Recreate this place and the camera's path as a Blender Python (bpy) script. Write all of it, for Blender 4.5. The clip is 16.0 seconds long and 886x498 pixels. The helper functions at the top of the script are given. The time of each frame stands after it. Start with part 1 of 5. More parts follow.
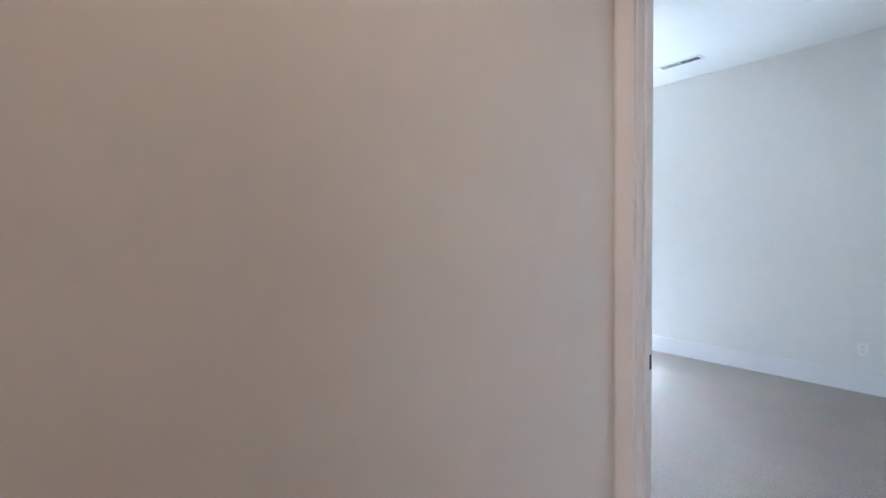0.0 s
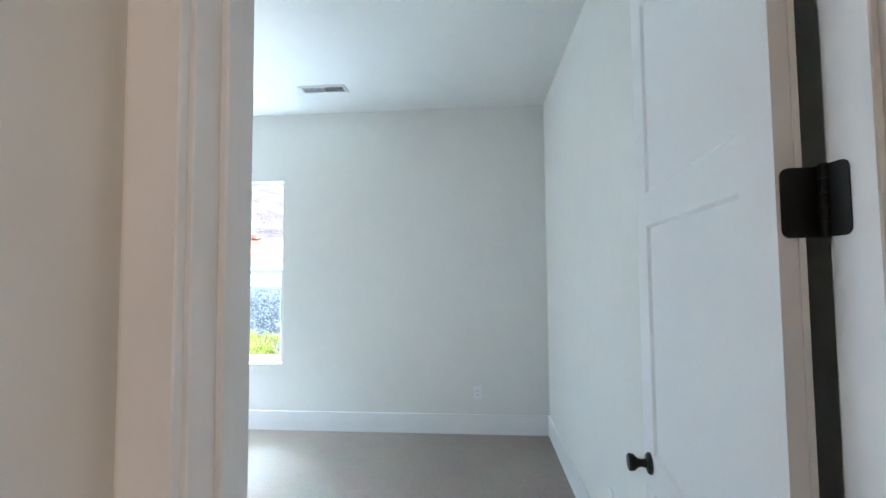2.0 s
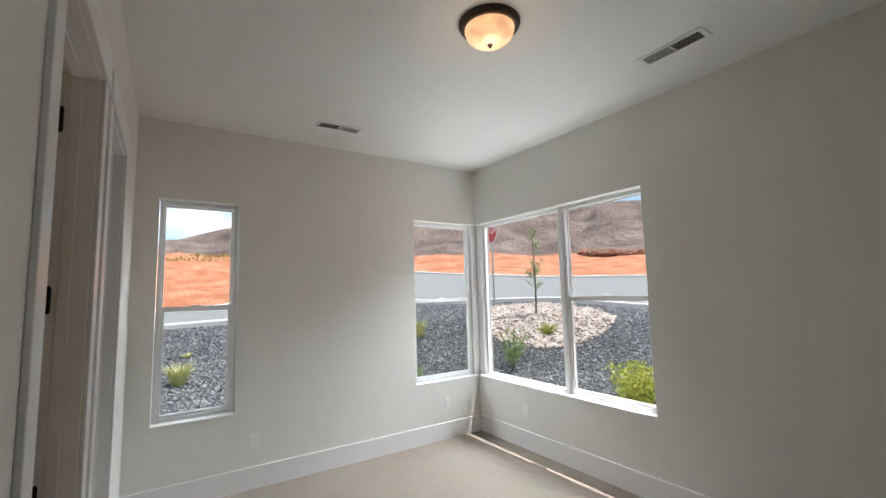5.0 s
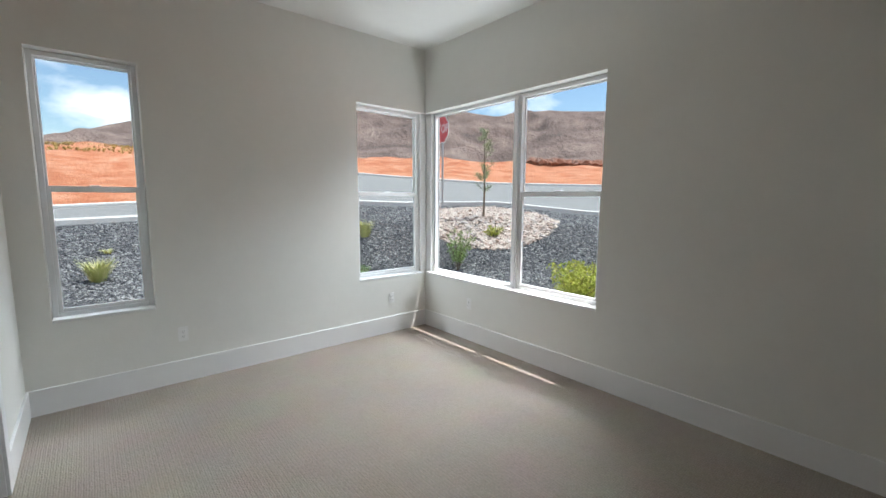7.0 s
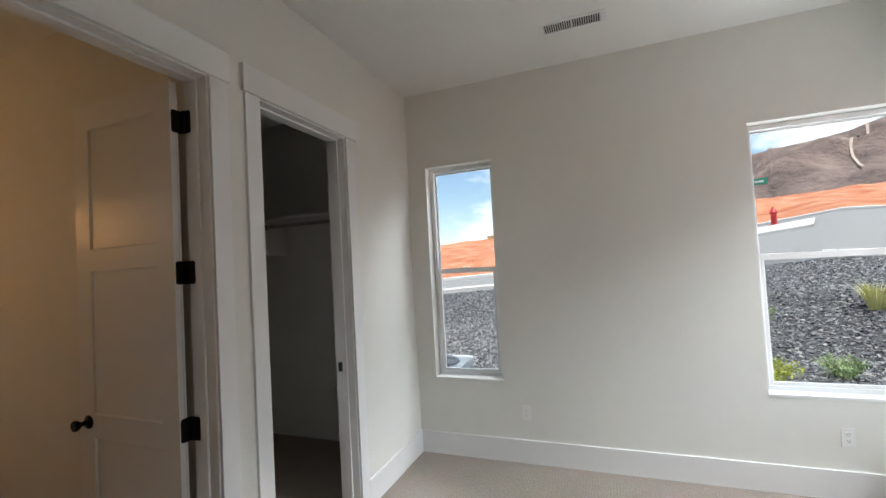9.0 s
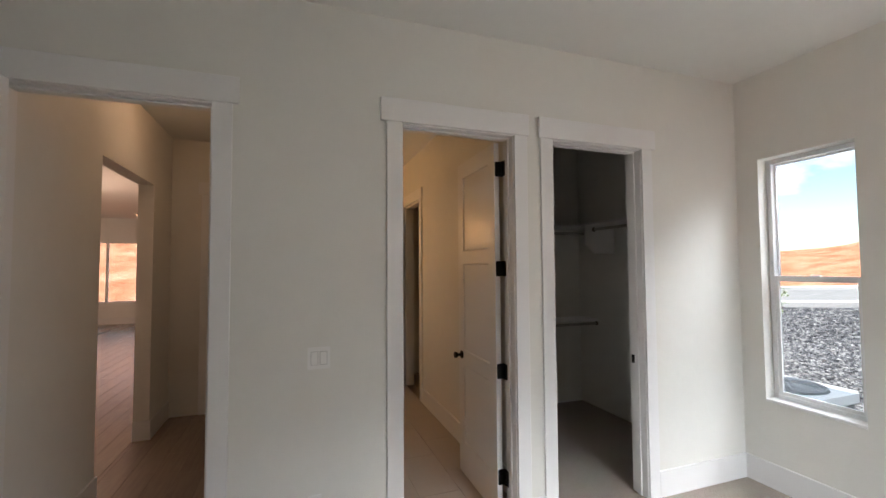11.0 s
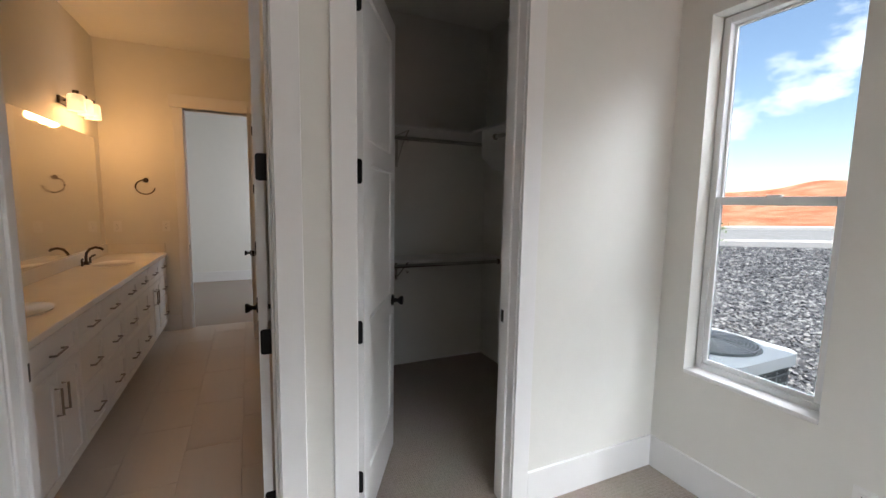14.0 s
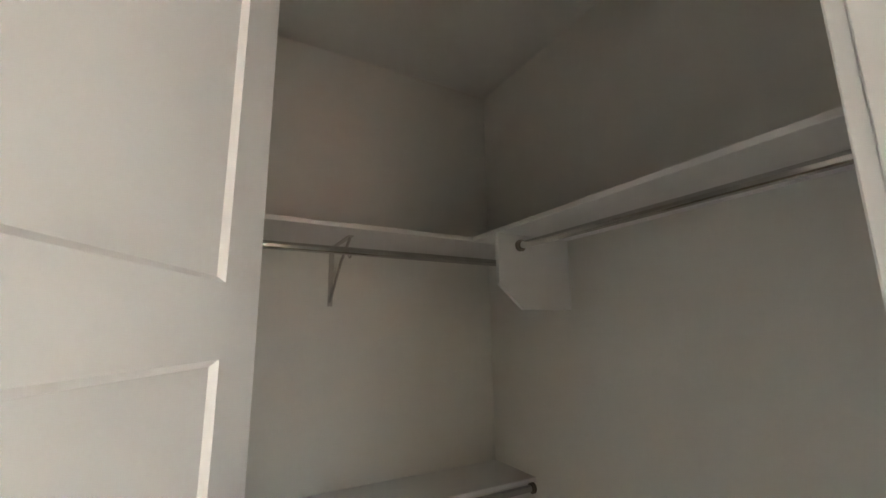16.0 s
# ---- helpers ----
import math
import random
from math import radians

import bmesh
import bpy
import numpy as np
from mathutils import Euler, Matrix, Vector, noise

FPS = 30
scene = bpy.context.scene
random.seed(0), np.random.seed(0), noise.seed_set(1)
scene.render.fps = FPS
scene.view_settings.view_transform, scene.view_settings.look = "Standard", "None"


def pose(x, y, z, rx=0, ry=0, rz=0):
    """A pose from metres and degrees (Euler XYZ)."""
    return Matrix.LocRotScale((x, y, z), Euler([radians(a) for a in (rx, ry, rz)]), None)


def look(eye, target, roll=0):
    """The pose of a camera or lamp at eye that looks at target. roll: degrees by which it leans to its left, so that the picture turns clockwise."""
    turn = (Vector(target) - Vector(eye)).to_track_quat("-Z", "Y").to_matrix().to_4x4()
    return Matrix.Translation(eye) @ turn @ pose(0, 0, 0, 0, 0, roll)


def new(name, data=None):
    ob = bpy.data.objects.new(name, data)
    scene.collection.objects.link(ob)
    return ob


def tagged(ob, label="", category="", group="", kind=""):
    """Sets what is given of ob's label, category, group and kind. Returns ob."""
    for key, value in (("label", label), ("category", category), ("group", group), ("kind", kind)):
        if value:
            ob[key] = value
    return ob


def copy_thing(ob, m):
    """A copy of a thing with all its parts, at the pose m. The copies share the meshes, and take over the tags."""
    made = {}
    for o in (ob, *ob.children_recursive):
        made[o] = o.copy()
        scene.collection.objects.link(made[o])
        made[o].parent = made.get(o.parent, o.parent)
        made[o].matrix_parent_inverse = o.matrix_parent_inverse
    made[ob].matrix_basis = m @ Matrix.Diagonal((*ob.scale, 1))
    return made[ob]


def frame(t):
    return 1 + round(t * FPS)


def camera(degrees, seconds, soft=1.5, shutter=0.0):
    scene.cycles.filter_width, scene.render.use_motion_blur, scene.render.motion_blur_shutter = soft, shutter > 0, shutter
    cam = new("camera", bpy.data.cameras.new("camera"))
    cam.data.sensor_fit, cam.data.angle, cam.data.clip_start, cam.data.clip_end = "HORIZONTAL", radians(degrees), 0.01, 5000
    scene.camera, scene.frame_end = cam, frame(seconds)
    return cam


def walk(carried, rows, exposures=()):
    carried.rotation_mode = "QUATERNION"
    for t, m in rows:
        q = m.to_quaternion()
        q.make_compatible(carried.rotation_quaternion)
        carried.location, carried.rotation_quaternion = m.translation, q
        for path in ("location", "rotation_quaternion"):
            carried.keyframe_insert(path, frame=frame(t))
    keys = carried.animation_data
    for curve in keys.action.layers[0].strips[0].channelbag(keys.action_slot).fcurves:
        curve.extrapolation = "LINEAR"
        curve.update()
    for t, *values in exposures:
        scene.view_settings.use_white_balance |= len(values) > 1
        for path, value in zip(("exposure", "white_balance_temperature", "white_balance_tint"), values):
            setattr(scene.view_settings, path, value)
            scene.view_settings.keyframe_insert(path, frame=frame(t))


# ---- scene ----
cam = camera(93.3, 16.0)
PATH = [
    (0, (4.398, -1.69, 1.455), (2.872, -0.4, 1.366), -1.0),
    (0.5, (4.249, -1.47, 1.47), (3.192, 0.226, 1.381), 0.2),
    (1, (4.141, -1.185, 1.494), (3.541, 0.722, 1.441), 0.5),
    (1.5, (4.021, -0.894, 1.508), (3.789, 1.092, 1.518), 0.5),
    (2, (4.014, -0.603, 1.506), (3.855, 1.388, 1.606), -0.5),
    (2.5, (4.082, -0.314, 1.579), (3.672, 1.623, 1.863), -2.9),
    (3, (4.048, -0.117, 1.624), (3.276, 1.665, 2.102), -4.6),
    (3.5, (3.989, 0.02, 1.685), (2.846, 1.564, 2.242), -4.1),
    (4, (3.962, 0.146, 1.696), (2.533, 1.449, 2.204), -2.6),
    (4.5, (3.962, 0.210, 1.645), (2.372, 1.36, 2.032), -1.9),
    (5, (3.977, 0.242, 1.588), (2.316, 1.336, 1.795), -1.5),
    (5.2, (3.979, 0.256, 1.572), (2.306, 1.345, 1.70), -1.1),
    (7.5, (3.67, 0.55, 1.446), (2.165, 1.834, 1.152), 0.1),
    (8, (3.56, 0.899, 1.442), (1.759, 1.74, 1.221), -0.5),
    (8.5, (3.428, 1.222, 1.49), (1.433, 1.305, 1.376), -1.8),
    (9, (3.286, 1.544, 1.57), (1.419, 0.83, 1.644), -3.2),
    (9.5, (3.257, 1.865, 1.634), (1.792, 0.528, 1.895), -3.1),
    (10, (3.328, 2.063, 1.669), (2.297, 0.384, 2.008), -2.2),
    (10.2, (3.366, 2.124, 1.67), (2.482, 0.36, 1.998), -1.7),
    (12.3, (2.911, 2.45, 1.468), (2.317, 0.566, 1.155), 1.3),
    (12.5, (2.853, 2.445, 1.46), (2.201, 0.583, 1.137), 1.0),
    (13, (2.643, 2.243, 1.432), (1.857, 0.43, 1.121), 0.6),
    (13.5, (2.376, 1.944, 1.449), (1.533, 0.152, 1.17), 0.5),
    (14, (2.059, 1.554, 1.478), (1.221, -0.248, 1.257), 1.0),
    (14.5, (1.831, 1.102, 1.476), (1.018, -0.719, 1.315), 1.4),
    (15, (1.626, 0.687, 1.484), (0.799, -1.133, 1.42), 1.8),
    (15.5, (1.44, 0.315, 1.541), (0.598, -1.497, 1.629), 0.8),
    (16, (1.368, -0.038, 1.666), (0.408, -1.751, 2.045), -0.7),
]
walk(cam, [(t, look(eye, target, roll)) for t, eye, target, roll in PATH], exposures=((0, 3.2, 4950, 11), (0.5, 3.25, 4950, 10), (1.0, 3.2, 4850, 7), (1.9, 3.0, 5000, 4), (2.3, 2.65, 5800, 8), (2.6, 2.15, 6300, 11), (3.0, 1.65, 6800, 13), (3.5, 1.45, 7000, 15), (4, 1.25, 6900, 16), (5, 1.27, 6500, 14), (8, 1.05, 6300, 12), (8.5, 1.03, 6300, 12), (9, 1.25, 6500, 14), (9.5, 1.6, 6600, 17), (10, 1.75, 6600, 17), (12.5, 1.75, 6600, 16), (14.5, 1.5, 6500, 17), (15.0, 1.9, 6600, 16), (15.5, 2.4, 6700, 14), (16, 3.4, 7000, 13)))

# ---- world, sun, exposure ----
world = bpy.data.worlds.new("sky_world")
scene.world = world
world.use_nodes = True
wn, wl = world.node_tree.nodes, world.node_tree.links
wn.clear()
sky = wn.new("ShaderNodeTexSky")
sky.sky_type, sky.sun_disc = "NISHITA", False
sky.sun_elevation, sky.sun_rotation = radians(71.6), radians(18)
sky.dust_density, sky.air_density = 0.1, 1.1
wco = wn.new("ShaderNodeTexCoord")
wmap = wn.new("ShaderNodeMapping")
wmap.inputs["Scale"].default_value = (2.4, 2.4, 5.0)
wl.new(wco.outputs["Generated"], wmap.inputs["Vector"])
cl = wn.new("ShaderNodeTexNoise")
cl.inputs["Scale"].default_value, cl.inputs["Detail"].default_value, cl.inputs["Roughness"].default_value = 1.5, 9.0, 0.58
wl.new(wmap.outputs["Vector"], cl.inputs["Vector"])
cr = wn.new("ShaderNodeValToRGB")
cr.color_ramp.elements[0].position, cr.color_ramp.elements[1].position = 0.45, 0.58
wl.new(cl.outputs["Fac"], cr.inputs["Fac"])
cmix = wn.new("ShaderNodeMix")
cmix.data_type = "RGBA"
cmix.inputs["B"].default_value = (8.6, 8.8, 9.2, 1)
wl.new(cr.outputs["Color"], cmix.inputs["Factor"])
wl.new(sky.outputs["Color"], cmix.inputs["A"])
bg = wn.new("ShaderNodeBackground")
bg.inputs["Strength"].default_value = 0.15
wl.new(cmix.outputs["Result"], bg.inputs["Color"])
wo = wn.new("ShaderNodeOutputWorld")
wl.new(bg.outputs["Background"], wo.inputs["Surface"])

sun = new("sun", bpy.data.lights.new("sun", "SUN"))
sun.data.energy, sun.data.angle, sun.data.color = 4.6, radians(0.5), (1.0, 0.95, 0.88)
sun.matrix_world = look((0, 0, 0), (-0.14, -0.29, -0.98))


def lamp(name, where, watts, color, size=0.05):
    ob = new(name, bpy.data.lights.new(name, "POINT"))
    ob.data.energy, ob.data.color, ob.data.shadow_soft_size = watts, color, size
    ob.location = where
    return ob


def fill_lamp(name, where, target, sx, sy, watts, spread=180):
    """Added fill lamp, out of view near a window, boosting sky and ground light."""
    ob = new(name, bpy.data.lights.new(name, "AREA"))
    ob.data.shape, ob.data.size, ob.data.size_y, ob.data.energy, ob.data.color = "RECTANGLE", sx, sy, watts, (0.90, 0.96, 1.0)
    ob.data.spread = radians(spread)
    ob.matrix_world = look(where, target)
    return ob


# Added fill lamps, hidden above the window heads and below the sills.
fill_lamp("fill_lamp_north_high", (1.2, 5.7, 4.1), (1.8, 1.2, 0.9), 3.2, 1.6, 84, 110)
fill_lamp("fill_lamp_north_low", (1.1, 3.95, -0.02), (1.6, 1.2, 2.6), 2.1, 0.5, 10, 140)
fill_lamp("fill_lamp_west_high", (-2.3, 2.0, 4.3), (2.9, 1.5, 0.9), 3.8, 1.6, 66, 100)
fill_lamp("fill_lamp_west_low", (-0.75, 2.9, 0.0), (1.8, 2.3, 2.8), 0.9, 0.6, 10, 140)
lamp("bedroom_bulb", (2.33, 1.67, 2.83), 0.45, (1.0, 0.70, 0.42), 0.05)
for k in range(3):
    lamp("vanity_bulb", (3.22, -3.35 + 0.2 * k, 2.12), 1.15, (1.0, 0.52, 0.18), 0.04)
lamp("hall_bulb", (4.08, -1.6, 2.98), 1.1, (1.0, 0.58, 0.30), 0.12)
# Added fill lamp just inside the next bedroom's unseen window.
fill_lamp("fill_lamp_far_room", (0.55, -5.4, 1.5), (3.0, -6.2, 1.0), 1.2, 1.5, 8)
# Broad fill lamp added in mid-air to brighten the living room.
lamp("great_room_fill", (7.5, -6.0, 2.8), 66, (1.0, 0.70, 0.52), 0.9)


# ---- materials ----
def nodes_of(name):
    m = bpy.data.materials.new(name)
    m.use_nodes = True
    return m, m.node_tree.nodes, m.node_tree.links, m.node_tree.nodes["Principled BSDF"]


def paint(name, color, rough=0.5, grain=40.0, bump=0.1, vary=0.06, coarse=1.3, metal=0.0, dist=0.002, spec=0.5):
    """A surface with fine relief and colour that varies at a fine and a coarse scale."""
    m, n, l, b = nodes_of(name)
    geo = n.new("ShaderNodeNewGeometry")
    fine, wide = n.new("ShaderNodeTexNoise"), n.new("ShaderNodeTexNoise")
    fine.inputs["Scale"].default_value, fine.inputs["Detail"].default_value = grain, 4.0
    wide.inputs["Scale"].default_value, wide.inputs["Detail"].default_value = coarse, 5.0
    for t in (fine, wide):
        l.new(geo.outputs["Position"], t.inputs["Vector"])
    ramp = n.new("ShaderNodeMix")
    ramp.data_type = "RGBA"
    ramp.inputs["A"].default_value = (*[c * (1 - vary) for c in color], 1)
    ramp.inputs["B"].default_value = (*[min(1, c * (1 + vary)) for c in color], 1)
    add = n.new("ShaderNodeMath")
    add.operation = "MULTIPLY_ADD"
    add.inputs[1].default_value, add.inputs[2].default_value = 0.5, 0.0
    l.new(fine.outputs["Fac"], add.inputs[0])
    add2 = n.new("ShaderNodeMath")
    add2.operation = "MULTIPLY_ADD"
    add2.inputs[1].default_value = 0.5
    l.new(wide.outputs["Fac"], add2.inputs[0])
    l.new(add.outputs[0], add2.inputs[2])
    l.new(add2.outputs[0], ramp.inputs["Factor"])
    l.new(ramp.outputs["Result"], b.inputs["Base Color"])
    rr = n.new("ShaderNodeMapRange")
    rr.inputs["To Min"].default_value, rr.inputs["To Max"].default_value = max(0.02, rough - 0.07), min(1, rough + 0.07)
    l.new(wide.outputs["Fac"], rr.inputs["Value"])
    l.new(rr.outputs["Result"], b.inputs["Roughness"])
    b.inputs["Metallic"].default_value = metal
    b.inputs["Specular IOR Level"].default_value = spec
    if bump:
        bm_ = n.new("ShaderNodeBump")
        bm_.inputs["Strength"].default_value, bm_.inputs["Distance"].default_value = bump, dist
        l.new(fine.outputs["Fac"], bm_.inputs["Height"])
        l.new(bm_.outputs["Normal"], b.inputs["Normal"])
    return m


def carpet_material():
    m, n, l, b = nodes_of("loop_carpet")
    geo = n.new("ShaderNodeNewGeometry")
    mp = n.new("ShaderNodeMapping")
    mp.inputs["Scale"].default_value = (1.0, 1.0, 0.0)
    l.new(geo.outputs["Position"], mp.inputs["Vector"])
    vor = n.new("ShaderNodeTexVoronoi")
    vor.inputs["Scale"].default_value, vor.inputs["Randomness"].default_value = 95.0, 0.45
    l.new(mp.outputs["Vector"], vor.inputs["Vector"])
    wave = n.new("ShaderNodeTexWave")
    wave.inputs["Scale"].default_value, wave.inputs["Distortion"].default_value = 16.0, 1.2
    wave.bands_direction = "Y"
    l.new(mp.outputs["Vector"], wave.inputs["Vector"])
    wide = n.new("ShaderNodeTexNoise")
    wide.inputs["Scale"].default_value, wide.inputs["Detail"].default_value = 3.0, 6.0
    l.new(geo.outputs["Position"], wide.inputs["Vector"])
    mul = n.new("ShaderNodeMath")
    mul.operation = "MULTIPLY_ADD"
    mul.inputs[1].default_value = 0.16
    l.new(wave.outputs["Fac"], mul.inputs[0])
    l.new(vor.outputs["Distance"], mul.inputs[2])
    mix = n.new("ShaderNodeMix")
    mix.data_type = "RGBA"
    mix.inputs["A"].default_value, mix.inputs["B"].default_value = (0.46, 0.39, 0.33, 1), (0.29, 0.245, 0.205, 1)
    l.new(mul.outputs[0], mix.inputs["Factor"])
    mix2 = n.new("ShaderNodeMix")
    mix2.data_type, mix2.blend_type = "RGBA", "MULTIPLY"
    mix2.inputs["Factor"].default_value = 0.22
    l.new(mix.outputs["Result"], mix2.inputs["A"])
    l.new(wide.outputs["Color"], mix2.inputs["B"])
    l.new(mix2.outputs["Result"], b.inputs["Base Color"])
    bp = n.new("ShaderNodeBump")
    bp.invert = True
    bp.inputs["Strength"].default_value, bp.inputs["Distance"].default_value = 0.9, 0.006
    l.new(mul.outputs[0], bp.inputs["Height"])
    l.new(bp.outputs["Normal"], b.inputs["Normal"])
    b.inputs["Roughness"].default_value, b.inputs["Specular IOR Level"].default_value = 0.95, 0.1
    b.inputs["Sheen Weight"].default_value = 0.15
    return m


def wall_material(name, color):
    """Painted drywall with a light hand-trowelled relief."""
    m, n, l, b = nodes_of(name)
    geo = n.new("ShaderNodeNewGeometry")
    big, fine = n.new("ShaderNodeTexNoise"), n.new("ShaderNodeTexNoise")
    big.inputs["Scale"].default_value, big.inputs["Detail"].default_value, big.inputs["Distortion"].default_value = 7.0, 3.0, 0.8
    fine.inputs["Scale"].default_value, fine.inputs["Detail"].default_value = 160.0, 3.0
    for t in (big, fine):
        l.new(geo.outputs["Position"], t.inputs["Vector"])
    cut = n.new("ShaderNodeMapRange")
    cut.inputs["From Min"].default_value, cut.inputs["From Max"].default_value = 0.52, 0.6
    l.new(big.outputs["Fac"], cut.inputs["Value"])
    add = n.new("ShaderNodeMath")
    add.operation = "MULTIPLY_ADD"
    add.inputs[1].default_value = 0.3
    l.new(fine.outputs["Fac"], add.inputs[0])
    l.new(cut.outputs["Result"], add.inputs[2])
    bp = n.new("ShaderNodeBump")
    bp.inputs["Strength"].default_value, bp.inputs["Distance"].default_value = 0.16, 0.0012
    l.new(add.outputs[0], bp.inputs["Height"])
    l.new(bp.outputs["Normal"], b.inputs["Normal"])
    mix = n.new("ShaderNodeMix")
    mix.data_type = "RGBA"
    mix.inputs["A"].default_value = (*[c * 0.97 for c in color], 1)
    mix.inputs["B"].default_value = (*[min(1, c * 1.02) for c in color], 1)
    l.new(big.outputs["Fac"], mix.inputs["Factor"])
    l.new(mix.outputs["Result"], b.inputs["Base Color"])
    b.inputs["Roughness"].default_value = 0.55
    b.inputs["Specular IOR Level"].default_value = 0.3
    return m


def glass_material(name, tint, rough=0.0):
    m, n, l, b = nodes_of(name)
    b.inputs["Base Color"].default_value = (*tint, 1)
    b.inputs["Transmission Weight"].default_value, b.inputs["Roughness"].default_value, b.inputs["IOR"].default_value = 1.0, rough, 1.12
    b.inputs["Specular IOR Level"].default_value = 0.5
    return m


def glow_material(name, color, strength, surface=(0.9, 0.85, 0.75)):
    m, n, l, b = nodes_of(name)
    b.inputs["Base Color"].default_value = (*surface, 1)
    b.inputs["Emission Color"].default_value = (*color, 1)
    geo, no, mr = n.new("ShaderNodeNewGeometry"), n.new("ShaderNodeTexNoise"), n.new("ShaderNodeMapRange")
    no.inputs["Scale"].default_value, no.inputs["Detail"].default_value = 16.0, 3.0
    mr.inputs["From Min"].default_value, mr.inputs["From Max"].default_value = 0.3, 0.7
    mr.inputs["To Min"].default_value, mr.inputs["To Max"].default_value = strength * 0.6, strength * 1.35
    l.new(geo.outputs["Position"], no.inputs["Vector"])
    l.new(no.outputs["Fac"], mr.inputs["Value"])
    l.new(mr.outputs["Result"], b.inputs["Emission Strength"])
    b.inputs["Roughness"].default_value = 0.35
    return m


WALL = wall_material("wall_paint", (0.77, 0.765, 0.72))
CEIL = wall_material("ceiling_paint", (0.78, 0.78, 0.745))
WHITE = paint("white_trim_paint", (0.80, 0.80, 0.79), 0.32, 60, 0.05, 0.02)
DOOR = paint("white_door_paint", (0.79, 0.79, 0.78), 0.34, 50, 0.05, 0.02)
VINYL = paint("white_vinyl", (0.80, 0.81, 0.81), 0.38, 30, 0.02, 0.02)
CARPET = carpet_material()
BLACK = paint("black_hardware", (0.012, 0.012, 0.012), 0.38, 80, 0.1, 0.1, metal=0.6)
BRONZE = paint("brushed_bronze", (0.10, 0.075, 0.055), 0.35, 90, 0.08, 0.12, metal=0.9)
NICKEL = paint("brushed_nickel", (0.50, 0.48, 0.45), 0.28, 120, 0.06, 0.06, metal=1.0)
DARKNICKEL = paint("aged_nickel", (0.22, 0.19, 0.16), 0.3, 120, 0.06, 0.08, metal=1.0)
CHROME = paint("polished_rod_steel", (0.55, 0.54, 0.52), 0.14, 90, 0.03, 0.05, metal=1.0)
PLATE = paint("switch_plastic", (0.82, 0.82, 0.80), 0.3, 60, 0.0, 0.01)
SLOTSHADE = paint("slot_shade", (0.02, 0.02, 0.02), 0.7, 60, 0.0, 0.1)
GAPGREY = paint("gap_shade_grey", (0.35, 0.35, 0.34), 0.6, 60, 0.0, 0.05)
DUCTSHADE = paint("duct_shade", (0.05, 0.045, 0.04), 0.8, 30, 0.0, 0.2)
# Grey tint added to dim the bright outdoors seen through the panes.
PANE = glass_material("dimming_window_glass", (0.41, 0.45, 0.445))
QUARTZ = paint("white_quartz", (0.80, 0.78, 0.74), 0.18, 30, 0.02, 0.04, 4.0)
MIRROR = paint("mirror_silver", (0.86, 0.87, 0.86), 0.03, 10, 0.0, 0.005, metal=1.0)
PORCELAIN = paint("porcelain", (0.84, 0.83, 0.80), 0.1, 10, 0.0, 0.01)
LAMPGLASS = glow_material("lit_lamp_glass", (1.0, 0.52, 0.24), 0.40, (0.55, 0.45, 0.36))
SHADEGLASS = glow_material("lit_shade_glass", (1.0, 0.60, 0.28), 0.55, (0.6, 0.5, 0.38))
DOWNLIGHT = glow_material("lit_downlight", (1.0, 0.8, 0.6), 4.0)


def plank_material(name, light, dark, rough=0.35):
    """Long-grained plank or tile face; each piece takes its own shade."""
    m, n, l, b = nodes_of(name)
    geo, info = n.new("ShaderNodeNewGeometry"), n.new("ShaderNodeObjectInfo")
    mp = n.new("ShaderNodeMapping")
    mp.inputs["Scale"].default_value = (14.0, 1.3, 1.0)
    l.new(geo.outputs["Position"], mp.inputs["Vector"])
    no = n.new("ShaderNodeTexNoise")
    no.inputs["Scale"].default_value, no.inputs["Detail"].default_value = 2.5, 8.0
    l.new(mp.outputs["Vector"], no.inputs["Vector"])
    add = n.new("ShaderNodeMath")
    add.operation = "MULTIPLY_ADD"
    add.inputs[1].default_value = 0.35
    l.new(info.outputs["Random"], add.inputs[0])
    l.new(no.outputs["Fac"], add.inputs[2])
    mix = n.new("ShaderNodeMix")
    mix.data_type = "RGBA"
    mix.inputs["A"].default_value, mix.inputs["B"].default_value = (*light, 1), (*dark, 1)
    l.new(add.outputs[0], mix.inputs["Factor"])
    l.new(mix.outputs["Result"], b.inputs["Base Color"])
    bp = n.new("ShaderNodeBump")
    bp.inputs["Strength"].default_value, bp.inputs["Distance"].default_value = 0.15, 0.001
    l.new(no.outputs["Fac"], bp.inputs["Height"])
    l.new(bp.outputs["Normal"], b.inputs["Normal"])
    b.inputs["Roughness"].default_value = rough
    return m


PLANK = plank_material("wood_plank", (0.32, 0.25, 0.20), (0.21, 0.16, 0.13), 0.26)
TILE = plank_material("bath_tile", (0.49, 0.43, 0.37), (0.455, 0.40, 0.345), 0.4)
GROUT = paint("grout", (0.47, 0.415, 0.36), 0.8, 90, 0.1, 0.08)


# ---- mesh helpers ----
def box(bm, x0, x1, y0, y1, z0, z1):
    vs = [bm.verts.new((x, y, z)) for x in (x0, x1) for y in (y0, y1) for z in (z0, z1)]
    for f in ((0, 1, 3, 2), (4, 6, 7, 5), (0, 4, 5, 1), (2, 3, 7, 6), (0, 2, 6, 4), (1, 5, 7, 3)):
        bm.faces.new([vs[i] for i in f])
    return vs


def bevelled(bm, w=0.002, seg=1):
    bmesh.ops.bevel(bm, geom=list(bm.edges), offset=w, segments=seg, affect="EDGES", clamp_overlap=True)
    return bm


def boxes(*rows, bevel=0.0, seg=1):
    bm = bmesh.new()
    for r in rows:
        box(bm, *r)
    return bevelled(bm, bevel, seg) if bevel else bm


